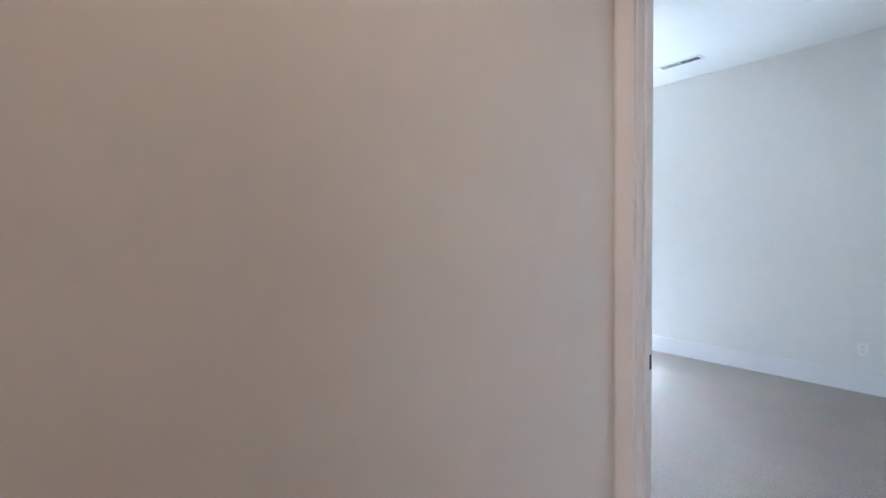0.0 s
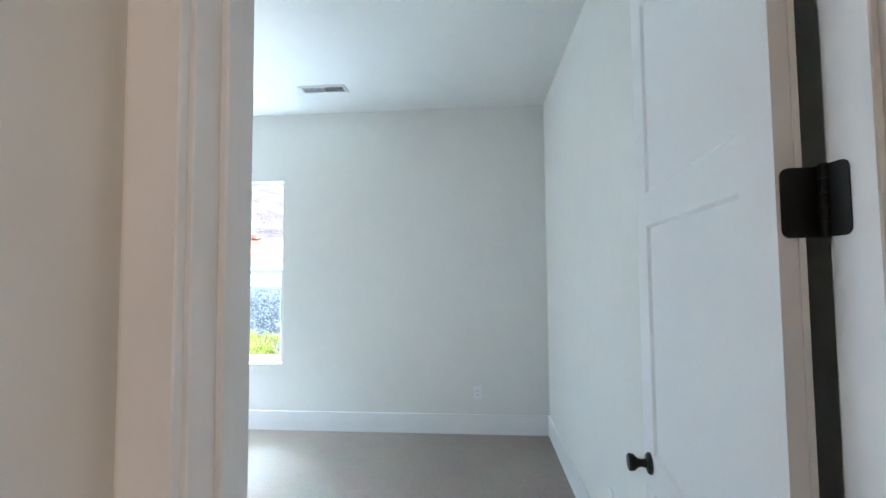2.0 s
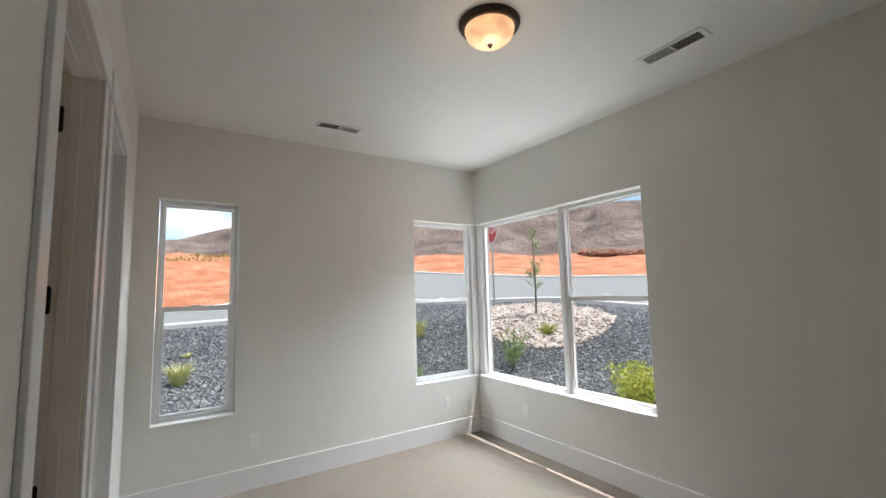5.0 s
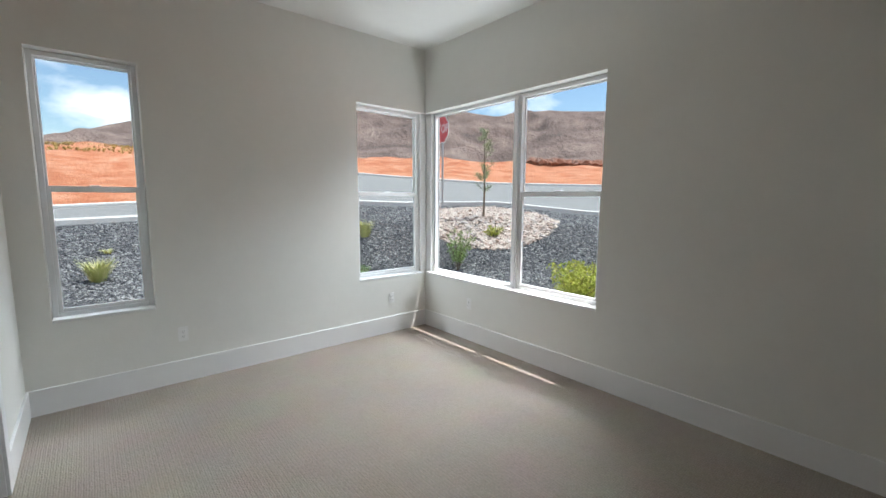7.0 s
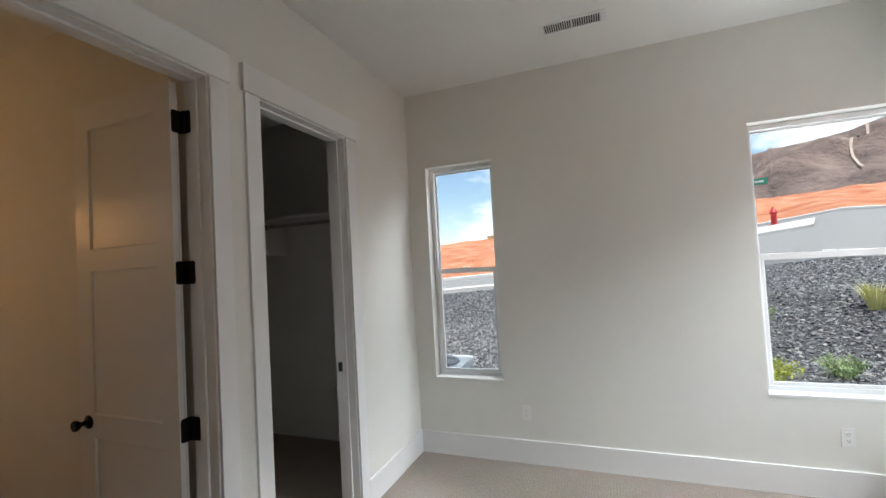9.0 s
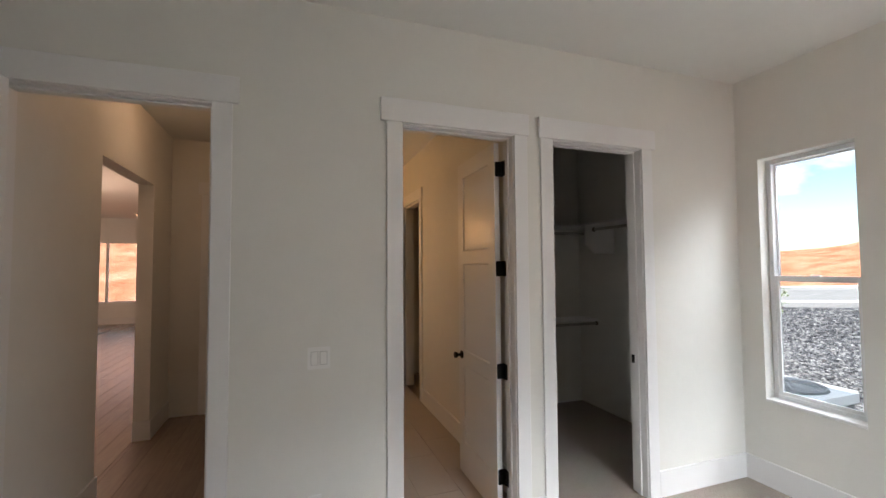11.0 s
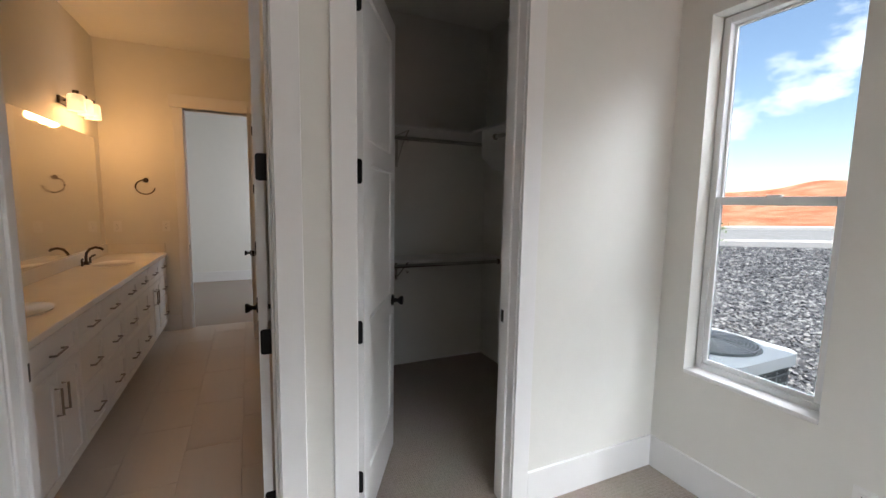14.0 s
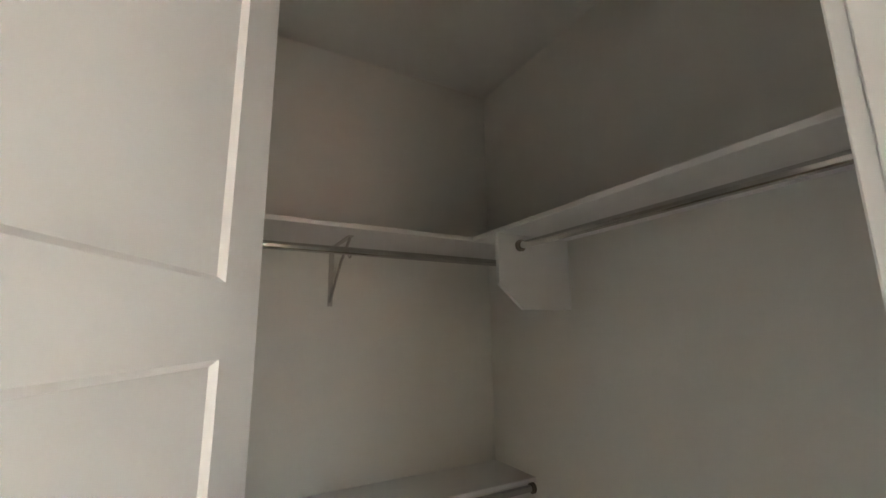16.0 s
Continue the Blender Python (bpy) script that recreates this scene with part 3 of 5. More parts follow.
# ---- windows ----
def hung_sash(ob, axis, a0, a1, z0, z1, c, rail=None):
    """A vinyl frame between a0 and a1; c is the glass plane; axis 'x' runs along x. With a rail the lower half is a sash of its own."""
    def b_(p0, p1, q0, q1, r0, r1):
        return (p0, p1, q0, q1, r0, r1) if axis == "x" else (q0, q1, p0, p1, r0, r1)
    s = 1 if axis == "x" else -1
    lo, hi = (c - 0.035 * s, c + 0.03 * s)
    q0, q1 = min(lo, hi), max(lo, hi)
    f = 0.032
    part("frame", boxes(b_(a0, a0 + f, q0, q1, z0, z1), b_(a1 - f, a1, q0, q1, z0, z1), b_(a0 + f, a1 - f, q0, q1, z0, z0 + f), b_(a0 + f, a1 - f, q0, q1, z1 - f, z1), bevel=0.003), VINYL, ob)
    i0, i1, k0, k1 = a0 + f, a1 - f, z0 + f, z1 - f
    if rail:
        g = 0.024
        p0, p1 = sorted((c - 0.030 * s, c - 0.008 * s))
        part("sash", boxes(b_(i0, i0 + g, p0, p1, k0, rail + 0.02), b_(i1 - g, i1, p0, p1, k0, rail + 0.02), b_(i0 + g, i1 - g, p0, p1, k0, k0 + g), b_(i0 + g, i1 - g, p0, p1, rail - 0.02, rail + 0.02), bevel=0.002), VINYL, ob)
        p2, p3 = sorted((c + 0.002 * s, c + 0.022 * s))
        part("sash", boxes(b_(i0, i0 + 0.012, p2, p3, rail - 0.018, k1), b_(i1 - 0.012, i1, p2, p3, rail - 0.018, k1), b_(i0 + 0.012, i1 - 0.012, p2, p3, rail - 0.018, rail + 0.012), b_(i0 + 0.012, i1 - 0.012, p2, p3, k1 - 0.012, k1), bevel=0.002), VINYL, ob)
        mid = (i0 + i1) / 2
        part("sash_lock", boxes(b_(mid - 0.03, mid + 0.03, p0, p1, rail + 0.02, rail + 0.028), bevel=0.003), VINYL, ob)
        lower = (b_(i0 + g - 0.003, i1 - g + 0.003, *sorted((c - 0.021 * s, c - 0.017 * s)), k0 + g - 0.003, rail - 0.017),)
        upper = (b_(i0 + 0.009, i1 - 0.009, *sorted((c + 0.010 * s, c + 0.014 * s)), rail + 0.009, k1 - 0.009),)
        panes = (lower, upper)
    else:
        panes = ((b_(i0 - 0.003, i1 + 0.003, *sorted((c - 0.002 * s, c + 0.002 * s)), k0 - 0.003, k1 + 0.003),),)
    for p in panes:
        pane = part("pane", boxes(*p), PANE, ob, "window glass tinted to dim the view outside")
        # Shadow off: direct sun and lamp light skip the tint.
        pane.visible_shadow = False


win1 = thing("window_1", "tall narrow white vinyl single-hung window", "window", kind="structure")
hung_sash(win1, "y", 0.168, 0.741, 0.63, 2.396, -0.12, 1.51)
part("sill", boxes((-0.10, 0.004, 0.166, 0.743, 0.611, 0.632), bevel=0.003), WHITE, win1)
win2 = thing("window_2", "white vinyl single-hung window beside the room corner", "window", kind="structure")
hung_sash(win2, "y", 2.484, 3.30, 0.62, 2.386, -0.12, 1.50)
part("sill", boxes((-0.10, 0.004, 2.482, 3.326, 0.601, 0.622), bevel=0.003), WHITE, win2)
win3 = thing("window_3", "wide white vinyl window with a fixed and a hung half", "window", kind="structure")
hung_sash(win3, "x", 0.045, 1.235, 0.62, 2.386, N + 0.12, None)
hung_sash(win3, "x", 1.265, 2.133, 0.62, 2.386, N + 0.12, 1.50)
part("mullion", boxes((1.235, 1.265, N + 0.07, N + 0.155, 0.602, 2.388), bevel=0.002), VINYL, win3)
part("sill", boxes((0.002, 2.135, N - 0.004, N + 0.10, 0.601, 0.622), bevel=0.003), WHITE, win3)
part("corner_post", boxes((-0.158, 0.045, N + 0.05, N + 0.158, 0.602, 2.388), (-0.158, -0.05, N - 0.03, N + 0.05, 0.602, 2.388), bevel=0.003), WHITE, win3)
win4 = thing("window_4", "large white living room window", "window", kind="structure")
win6 = thing("window_6", "white vinyl window in the next bedroom", "window", kind="structure")
hung_sash(win6, "y", -5.996, -4.804, 0.604, 2.386, 0.44, None)
for k in range(3):
    hung_sash(win4, "x", 6.84 + 0.8167 * k, 6.84 + 0.8167 * (k + 1), 0.62, 2.39, -12.5, None)
win5 = thing("window_5", "white vinyl window beside the large living room window", "window", kind="structure")
hung_sash(win5, "x", 9.42, 10.25, 0.62, 2.39, -12.5, None)


# ---- outlets and switch ----
def outlet(m):
    """A duplex outlet; the plate lies in the local xz plane and faces +y."""
    ob = thing("outlet", "white duplex wall outlet with a screwless plate", "outlet", m, "wall outlets")
    bm = boxes((-0.035, 0.035, 0, 0.006, -0.0575, 0.0575), bevel=0.003, seg=2)
    part("plate", bm, PLATE, ob)
    for z in (-0.0195, 0.0195):
        sock = part("socket", boxes((-0.017, 0.017, 0.006, 0.0085, z - 0.0145, z + 0.0145), bevel=0.002), PLATE, ob)
        # Slots are uncut: near-black strips on the face give their shade.
        part("slot", boxes((-0.0075, -0.0055, 0.0085, 0.0088, z - 0.002, z + 0.007), (0.0055, 0.0075, 0.0085, 0.0088, z - 0.002, z + 0.006), (-0.002, 0.002, 0.0085, 0.0088, z - 0.010, z - 0.006)), SLOTSHADE, sock)
    return ob


first = outlet(pose(3.169, 0, 0.378))
for m in (pose(0, 0.907, 0.385, 0, 0, -90), pose(0, 2.862, 0.38, 0, 0, -90), pose(0.738, N, 0.383, 0, 0, 180), pose(4.009, N, 0.377, 0, 0, 180), pose(E, 1.565, 0.37, 0, 0, 90), pose(3.31, -3.86, 1.17), pose(2.88, -3.86, 1.17)):
    copy_thing(first, m)
switch = thing("light_switch", "white two-gang rocker switch on the wall", "light switch", pose(3.152, 0, 1.136))
part("plate", boxes((-0.0575, 0.0575, 0, 0.006, -0.0575, 0.0575), bevel=0.003, seg=2), PLATE, switch)
for x in (-0.023, 0.023):
    # Gap not cut: a grey border round each rocker stands for its shade.
    part("rocker_gap_shade", boxes((x - 0.0185, x + 0.0185, 0.0055, 0.0064, -0.035, 0.035)), GAPGREY, switch)
    bm = boxes((x - 0.0165, x + 0.0165, 0.006, 0.009, -0.033, 0.033), bevel=0.001)
    bmesh.ops.rotate(bm, verts=list(bm.verts), cent=(x, 0.006, 0), matrix=Matrix.Rotation(radians(3), 3, "X"))
    part("rocker", bm, PLATE, switch)


# ---- ceiling registers ----
def register(m):
    """A louvred ceiling register 0.40 by 0.15, long side along x, facing down."""
    ob = thing("ceiling_vent", "white louvred metal register set in the ceiling", "vent", m, "ceiling registers")
    bm = boxes((-0.2, 0.2, -0.072, -0.05, -0.008, 0), (-0.2, 0.2, 0.05, 0.072, -0.008, 0), (-0.2, -0.172, -0.05, 0.05, -0.008, 0), (0.172, 0.2, -0.05, 0.05, -0.008, 0), (-0.006, 0.006, -0.05, 0.05, -0.008, 0), bevel=0.002)
    part("frame", bm, WHITE, ob)
    # No duct is cut: a dark sheet stands for its shade.
    part("backing", boxes((-0.175, 0.175, -0.052, 0.052, -0.0015, -0.0005)), DUCTSHADE, ob, "dark sheet for the shade of a duct behind the slats")
    for bank in (-1, 1):
        for i in range(12):
            x = bank * 0.089 + (i - 5.5) * 0.0138
            bm = boxes((-0.0012, 0.0012, -0.05, 0.05, -0.0085, -0.0025))
            part("slat", bm, WHITE, ob, at=pose(x, 0, 0, 0, bank * -40, 0))
    return ob


vent = register(pose(2.737, 2.79, H))
copy_thing(vent, pose(0.545, 1.45, H, 0, 0, 90))


# ---- bedroom ceiling lamp ----
lampo = thing("ceiling_lamp", "bronze flush-mount ceiling lamp with a lit frosted bowl", "ceiling lamp", pose(2.33, 1.67, H))
part("base_ring", lathe(bmesh.new(), [(0, 0), (0.168, 0), (0.168, -0.012), (0.160, -0.020), (0.163, -0.030), (0.155, -0.042), (0.146, -0.046), (0.138, -0.046), (0.138, -0.02), (0, -0.02)], Matrix.Diagonal((1, 1, 0.74, 1)), 48), BRONZE, lampo, "dark bronze base ring", True)
bowl = part("glass_bowl", lathe(bmesh.new(), [(0.136, -0.045), (0.135, -0.064), (0.128, -0.090), (0.113, -0.117), (0.090, -0.140), (0.060, -0.156), (0.025, -0.164), (0, -0.165)], Matrix.Diagonal((1, 1, 0.74, 1)), 48), LAMPGLASS, lampo, "lit frosted alabaster glass bowl", True)
part("finial", lathe(bmesh.new(), [(0, -0.163), (0.016, -0.164), (0.014, -0.171), (0.007, -0.175), (0.009, -0.181), (0.006, -0.188), (0, -0.190)], Matrix.Diagonal((1, 1, 0.74, 1)), 20), BRONZE, lampo, "bronze finial", True)

copy_thing(lampo, pose(7.2, -11.0, 3.1))

# ---- closet fittings ----
BY = -1.95
shelf_u = thing("closet_shelf", "white painted L-shaped upper closet shelf", "shelf")
part("board", boxes((0, 1.73, BY, BY + 0.41, 2.045, 2.064), bevel=0.002), WHITE, shelf_u)
part("board", boxes((0, 0.376, BY + 0.41, -WT, 2.045, 2.064), bevel=0.002), WHITE, shelf_u)


def bevel_panel():
    """A support panel with one chamfered lower corner, hung under the shelf from the side wall."""
    bm = bmesh.new()
    out = [(0.0, 2.045), (0.38, 2.045), (0.38, 1.84), (0.264, 1.742), (0.0, 1.742)]
    a = [bm.verts.new((x, -1.370, z)) for x, z in out]
    b_ = [bm.verts.new((x, -1.352, z)) for x, z in out]
    bm.faces.new(a)
    bm.faces.new(b_[::-1])
    for i in range(len(out)):
        j = (i + 1) % len(out)
        bm.faces.new((a[i], a[j], b_[j], b_[i]))
    return bm


part("support_panel", bevel_panel(), WHITE, shelf_u)
shelf_l = thing("closet_shelf", "white painted lower closet shelf", "shelf")
part("board", boxes((0, 1.73, BY, BY + 0.31, 0.985, 1.003), bevel=0.002), WHITE, shelf_l)


def rod(name, a, b_, label):
    ob = thing(name, label, "closet rod", group="closet rods")
    part("bar", tube(bmesh.new(), [a, b_], 0.0155, 20), CHROME, ob, smooth=True)
    d = (Vector(b_) - Vector(a)).normalized()
    for p, s in ((Vector(a), 1), (Vector(b_), -1)):
        part("end_flange", tube(bmesh.new(), [p, p + d * s * 0.012], 0.024, 20), DARKNICKEL, ob, "dark metal end flange", True)
    return ob


rod("closet_rod", (0.001, BY + 0.33, 1.972), (1.729, BY + 0.33, 1.972), "steel hanging rod under the upper shelf")
rod("closet_rod", (0.272, -1.351, 2.0), (0.272, -WT - 0.001, 1.994), "steel hanging rod beside the support panel")
rod("closet_rod", (0.001, BY + 0.29, 0.953), (1.729, BY + 0.29, 0.953), "steel hanging rod under the lower shelf")


def bracket(x, z, drop):
    """A steel shelf-and-rod bracket on the back wall."""
    ob = thing("shelf_bracket", "steel shelf and rod bracket under the shelf", "bracket", pose(x, BY, z), "shelf brackets")
    part("upright", boxes((-0.011, 0.011, 0.0, 0.004, -drop, -0.001), bevel=0.001), NICKEL, ob)
    part("arm", boxes((-0.011, 0.011, 0.0, 0.30, -0.005, -0.001), bevel=0.001), NICKEL, ob)
    part("brace", tube(bmesh.new(), [(0, 0.005, -drop + 0.02), (0, 0.16, -0.09), (0, 0.29, -0.006)], 0.006, 8), NICKEL, ob, smooth=True)
    hook = [(0, 0.29 + 0.022 * math.sin(t), -0.071 - 0.022 * math.cos(t) * 0.9) for t in [math.pi * k / 8 - 1.4 for k in range(9)]]
    part("hook", tube(bmesh.new(), hook, 0.004, 8), NICKEL, ob, smooth=True)
    return ob


bracket(0.887, 2.045, 0.27)
bracket(0.887, 0.985, 0.20)


# ---- bathroom ----
VX, VY0, VY1 = 2.93, -3.84, -0.62


def shaker_front(parent, name, y0, y1, z0, z1, mat=None):
    bm = boxes((VX - 0.02, VX - 0.008, y0, y1, z0, z1))
    f = 0.05
    box(bm, VX - 0.028, VX - 0.02, y0, y0 + f, z0, z1)
    box(bm, VX - 0.028, VX - 0.02, y1 - f, y1, z0, z1)
    box(bm, VX - 0.028, VX - 0.02, y0 + f, y1 - f, z0, z0 + f)
    box(bm, VX - 0.028, VX - 0.02, y0 + f, y1 - f, z1 - f, z1)
    return part(name, bm, DOOR, parent)


def pull(parent, y, z, upright=False):
    bm = bmesh.new()
    L = 0.065
    if upright:
        pts = [(VX - 0.03, y, z - L), (VX - 0.055, y, z - L), (VX - 0.055, y, z + L), (VX - 0.03, y, z + L)]
    else:
        pts = [(VX - 0.03, y - L, z), (VX - 0.055, y - L, z), (VX - 0.055, y + L, z), (VX - 0.03, y + L, z)]
    return part("handle", tube(bm, pts, 0.0055, 8), DARKNICKEL, parent, "brushed metal bar handle")


def vanity_unit(y0, y1, kind):
    ob = thing("vanity_cabinet", "white shaker vanity cabinet unit under the countertop", "cabinet", group="vanity cabinets")
    part("body", boxes((VX - 0.008, 3.42, y0 + 0.001, y1 - 0.001, 0.10, 0.845), (VX + 0.06, 3.42, y0 + 0.001, y1 - 0.001, 0.0, 0.10)), DOOR, ob)
    g, mid = 0.004, (y0 + y1) / 2
    if kind == "drawers":
        for z0, z1 in ((0.115, 0.385), (0.39, 0.66), (0.665, 0.835)):
            front = shaker_front(ob, "drawer", y0 + g, y1 - g, z0, z1)
            pull(front, mid, (z0 + z1) / 2)
    else:
        front = shaker_front(ob, "drawer", y0 + g, y1 - g, 0.665, 0.835)
        pull(front, mid, 0.75)
        d1 = shaker_front(ob, "door", y0 + g, mid - g / 2, 0.115, 0.66)
        d2 = shaker_front(ob, "door", mid + g / 2, y1 - g, 0.115, 0.66)
        pull(d1, mid - 0.04, 0.52, True)
        pull(d2, mid + 0.04, 0.52, True)
    return ob


y = VY1
for wdt, kind in ((0.60, "doors"), (0.40, "drawers"), (0.46, "drawers"), (0.46, "drawers"), (0.40, "drawers"), (0.52, "doors"), (0.38, "drawers")):
    vanity_unit(y - wdt, y, kind)
    y -= wdt
top = thing("countertop", "pale quartz countertop with a low backsplash", "countertop")
SX = 3.16
bm = boxes((VX - 0.04, 3.42, VY0 - 0.02, VY1 + 0.02, 0.846, 0.885), bevel=0.003)
part("slab", bm, QUARTZ, top)
part("backsplash", boxes((3.40, 3.42, VY0, VY1 + 0.02, 0.886, 0.985), (VX - 0.03, 3.40, VY0 - 0.02, VY0, 0.886, 0.985), bevel=0.002), QUARTZ, top)
for sy in (-1.25, -3.02):
    sink = thing("sink_basin", "white oval porcelain sink set in the countertop", "sink", pose(SX, sy, 0.886), "bathroom sinks")
    bm = lathe(bmesh.new(), [(1.0, 0.0), (1.03, 0.004), (0.98, 0.004), (0.95, 0.0015), (0, 0.0012)], Matrix.Diagonal((0.15, 0.21, 1, 1)), 40)
    part("basin", bm, PORCELAIN, sink, smooth=True)
    part("drain", cyl(bmesh.new(), 0.022, 0.002, Matrix.Translation((0, 0, 0.003)), 20), NICKEL, sink)
    tap = thing("faucet", "bronze curved faucet with two lever handles", "faucet", pose(3.355, sy, 0.886), "bathroom faucets")
    pts = [(0, 0, 0), (0, 0, 0.06), (-0.005, 0, 0.10), (-0.03, 0, 0.135), (-0.07, 0, 0.150), (-0.11, 0, 0.140), (-0.125, 0, 0.125)]
    part("spout", tube(bmesh.new(), pts, 0.011, 12), BRONZE, tap, smooth=True)
    part("base", lathe(bmesh.new(), [(0, 0), (0.026, 0), (0.024, 0.008), (0.015, 0.03), (0, 0.03)], Matrix.Identity(4), 20), BRONZE, tap, smooth=True)
    for s in (-1, 1):
        part("lever", tube(bmesh.new(), [(0, s * 0.10, 0), (0, s * 0.10, 0.045), (-0.01, s * 0.125, 0.06), (-0.02, s * 0.16, 0.065)], 0.009, 10), BRONZE, tap, smooth=True)
mirror = thing("wall_mirror", "large frameless wall mirror above the vanity", "mirror")
part("glass", boxes((3.413, 3.419, -3.70, -0.70, 0.99, 2.05), bevel=0.001), MIRROR, mirror)


def vanity_light(y):
    ob = thing("vanity_light", "bronze three-shade vanity light with lit glass shades", "wall lamp", pose(3.42, y, 2.25), "vanity lights")
    part("backplate", boxes((-0.02, 0, -0.28, 0.28, -0.03, 0.03), bevel=0.004), BRONZE, ob)
    for k in (-1, 0, 1):
        part("arm", tube(bmesh.new(), [(-0.01, k * 0.2, 0), (-0.08, k * 0.2, 0.02), (-0.10, k * 0.2, 0.06)], 0.008, 8), BRONZE, ob, smooth=True)
        part("cap", cyl(bmesh.new(), 0.022, 0.03, Matrix.Translation((-0.10, k * 0.2, 0.075)), 16), BRONZE, ob)
        part("shade", lathe(bmesh.new(), [(0.0, 0.062), (0.045, 0.06), (0.058, 0.05), (0.062, -0.075), (0.060, -0.075), (0.055, 0.048), (0, 0.055)], Matrix.Translation((-0.10, k * 0.2, 0)), 28), SHADEGLASS, ob, "lit frosted glass shade", True)
    return ob


v = vanity_light(-3.15)
copy_thing(v, pose(3.42, -1.25, 2.25))
ring = thing("towel_ring", "bronze open towel ring mounted on the wall", "towel ring", pose(3.04, -3.86, 1.66))
part("post", lathe(bmesh.new(), [(0, 0), (0.024, 0), (0.024, 0.006), (0.012, 0.012), (0.010, 0.05), (0.014, 0.055), (0, 0.06)], Matrix.Rotation(radians(-90), 4, "X"), 20), BRONZE, ring, smooth=True)
arc = [(0.085 * math.sin(t) - 0.0, 0.05, -0.075 - 0.075 * -math.cos(t)) for t in [radians(a) for a in range(10, 280, 15)]]
part("ring", tube(bmesh.new(), arc, 0.006, 8), BRONZE, ring, smooth=True)

# ---- hall and living room ----
dl = thing("downlight", "lit round recessed ceiling downlight", "ceiling lamp", pose(6.77, -6.75, 3.1), "recessed downlights")
part("trim_ring", lathe(bmesh.new(), [(0.10, 0), (0.10, -0.006), (0.075, -0.008), (0.07, 0)], Matrix.Identity(4), 28), WHITE, dl)
part("lens", lathe(bmesh.new(), [(0.072, -0.003), (0.05, -0.004), (0, -0.004)], Matrix.Identity(4), 28), DOWNLIGHT, dl, "lit diffuser")
for m in (pose(8.75, -11.8, 3.1), pose(8.75, -6.75, 3.1), pose(4.08, -1.6, H)):
    copy_thing(dl, m)
island = thing("kitchen_island", "white kitchen island with a pale stone top", "kitchen island")
part("body", boxes((7.22, 8.2, -6.9, -4.4, 0.0, 0.88), bevel=0.004), WHITE, island)
part("top", boxes((7.15, 8.3, -7.05, -4.3, 0.88, 0.92), bevel=0.004), QUARTZ, island)
part("toe_kick", boxes((7.205, 7.22, -6.88, -4.42, 0.0, 0.10)), WHITE, island)


# ---- outdoors ----
EYE = Vector((3.5, 1.0, 1.45))


def ramp(x, table):
    """Straight-line interpolation in pairs."""
    return float(np.interp(x, [a for a, _ in table], [b for _, b in table]))


S10 = [(25, -0.075), (31, -0.07), (45, -0.048), (63, -0.062), (75, -0.085), (90, -0.12), (105, -0.13), (130, -0.14)]
SKERB = [(25, -0.04), (31, -0.037), (37, -0.027), (43, -0.016), (57, -0.018), (66, -0.012), (80, -0.04), (94, -0.048), (105, -0.055), (130, -0.08)]
SROAD = [(25, 0.027), (31, 0.027), (43, 0.032), (57, 0.047), (66, 0.058), (76, 0.035), (86, -0.015), (98, -0.026), (130, -0.05)]
SDIRT = [(25, 0.07), (31, 0.075), (43, 0.088), (52, 0.098), (66, 0.095), (90, 0.096), (93, 0.094), (99, 0.078), (105, 0.06), (112, 0.045), (120, 0.03), (130, 0.03)]
R_KERB, R_ROAD, R_DIRT = 13.0, 24.0, 45.0


def ground_z(x, y):
    dx, dy = x - EYE.x, y - EYE.y
    r, az = math.hypot(dx, dy), math.degrees(math.atan2(-dx, dy))
    if not 18 < az < 140:
        back = -0.22 + 0.02 * max(0, r - 8)
        if 150 < az or az < -150:
            back += min(9.0, max(0, r - 20) * 0.32)
        return min(back, 9.0)
    az = min(max(az, 25), 130)
    table = [(0, -0.22), (3.2, -0.2), (7.6, 0.04), (10.0, 1.45 + 10.0 * ramp(az, S10)), (R_KERB, 1.45 + R_KERB * ramp(az, SKERB)), (R_ROAD, 1.45 + R_ROAD * ramp(az, SROAD)),
             (R_DIRT, 1.45 + R_DIRT * ramp(az, SDIRT)), (70, 1.45 + 52 * ramp(az, SDIRT)), (120, 3.0), (400, 2.0), (2500, 0.0)]
    return ramp(r, table)


def polar(r, az):
    a = radians(az)
    return EYE.x - r * math.sin(a), EYE.y + r * math.cos(a)


def sheet(azs, rs, lift, rough=0.0):
    """A sheet that lies on the ground, lift metres above it."""
    vs, fs = [], []
    for r in rs:
        for az in azs:
            x, y = polar(r, az)
            n = rough * noise.noise((x * 0.35, y * 0.35, 2.0)) * min(1.0, max(0.0, (r - 22) / 10)) if rough else 0.0
            vs.append((x, y, ground_z(x, y) + lift + n))
    w = len(azs)
    for i in range(len(rs) - 1):
        for j in range(w - 1):
            fs.append((i * w + j, i * w + j + 1, (i + 1) * w + j + 1, (i + 1) * w + j))
    return vs, fs


def from_lists(name, vs, fs, mat, smooth=False):
    me = bpy.data.meshes.new(name)
    me.from_pydata(vs, [], fs)
    me.materials.append(mat)
    if smooth:
        me.polygons.foreach_set("use_smooth", [True] * len(me.polygons))
    me.update()
    return new(name, me)


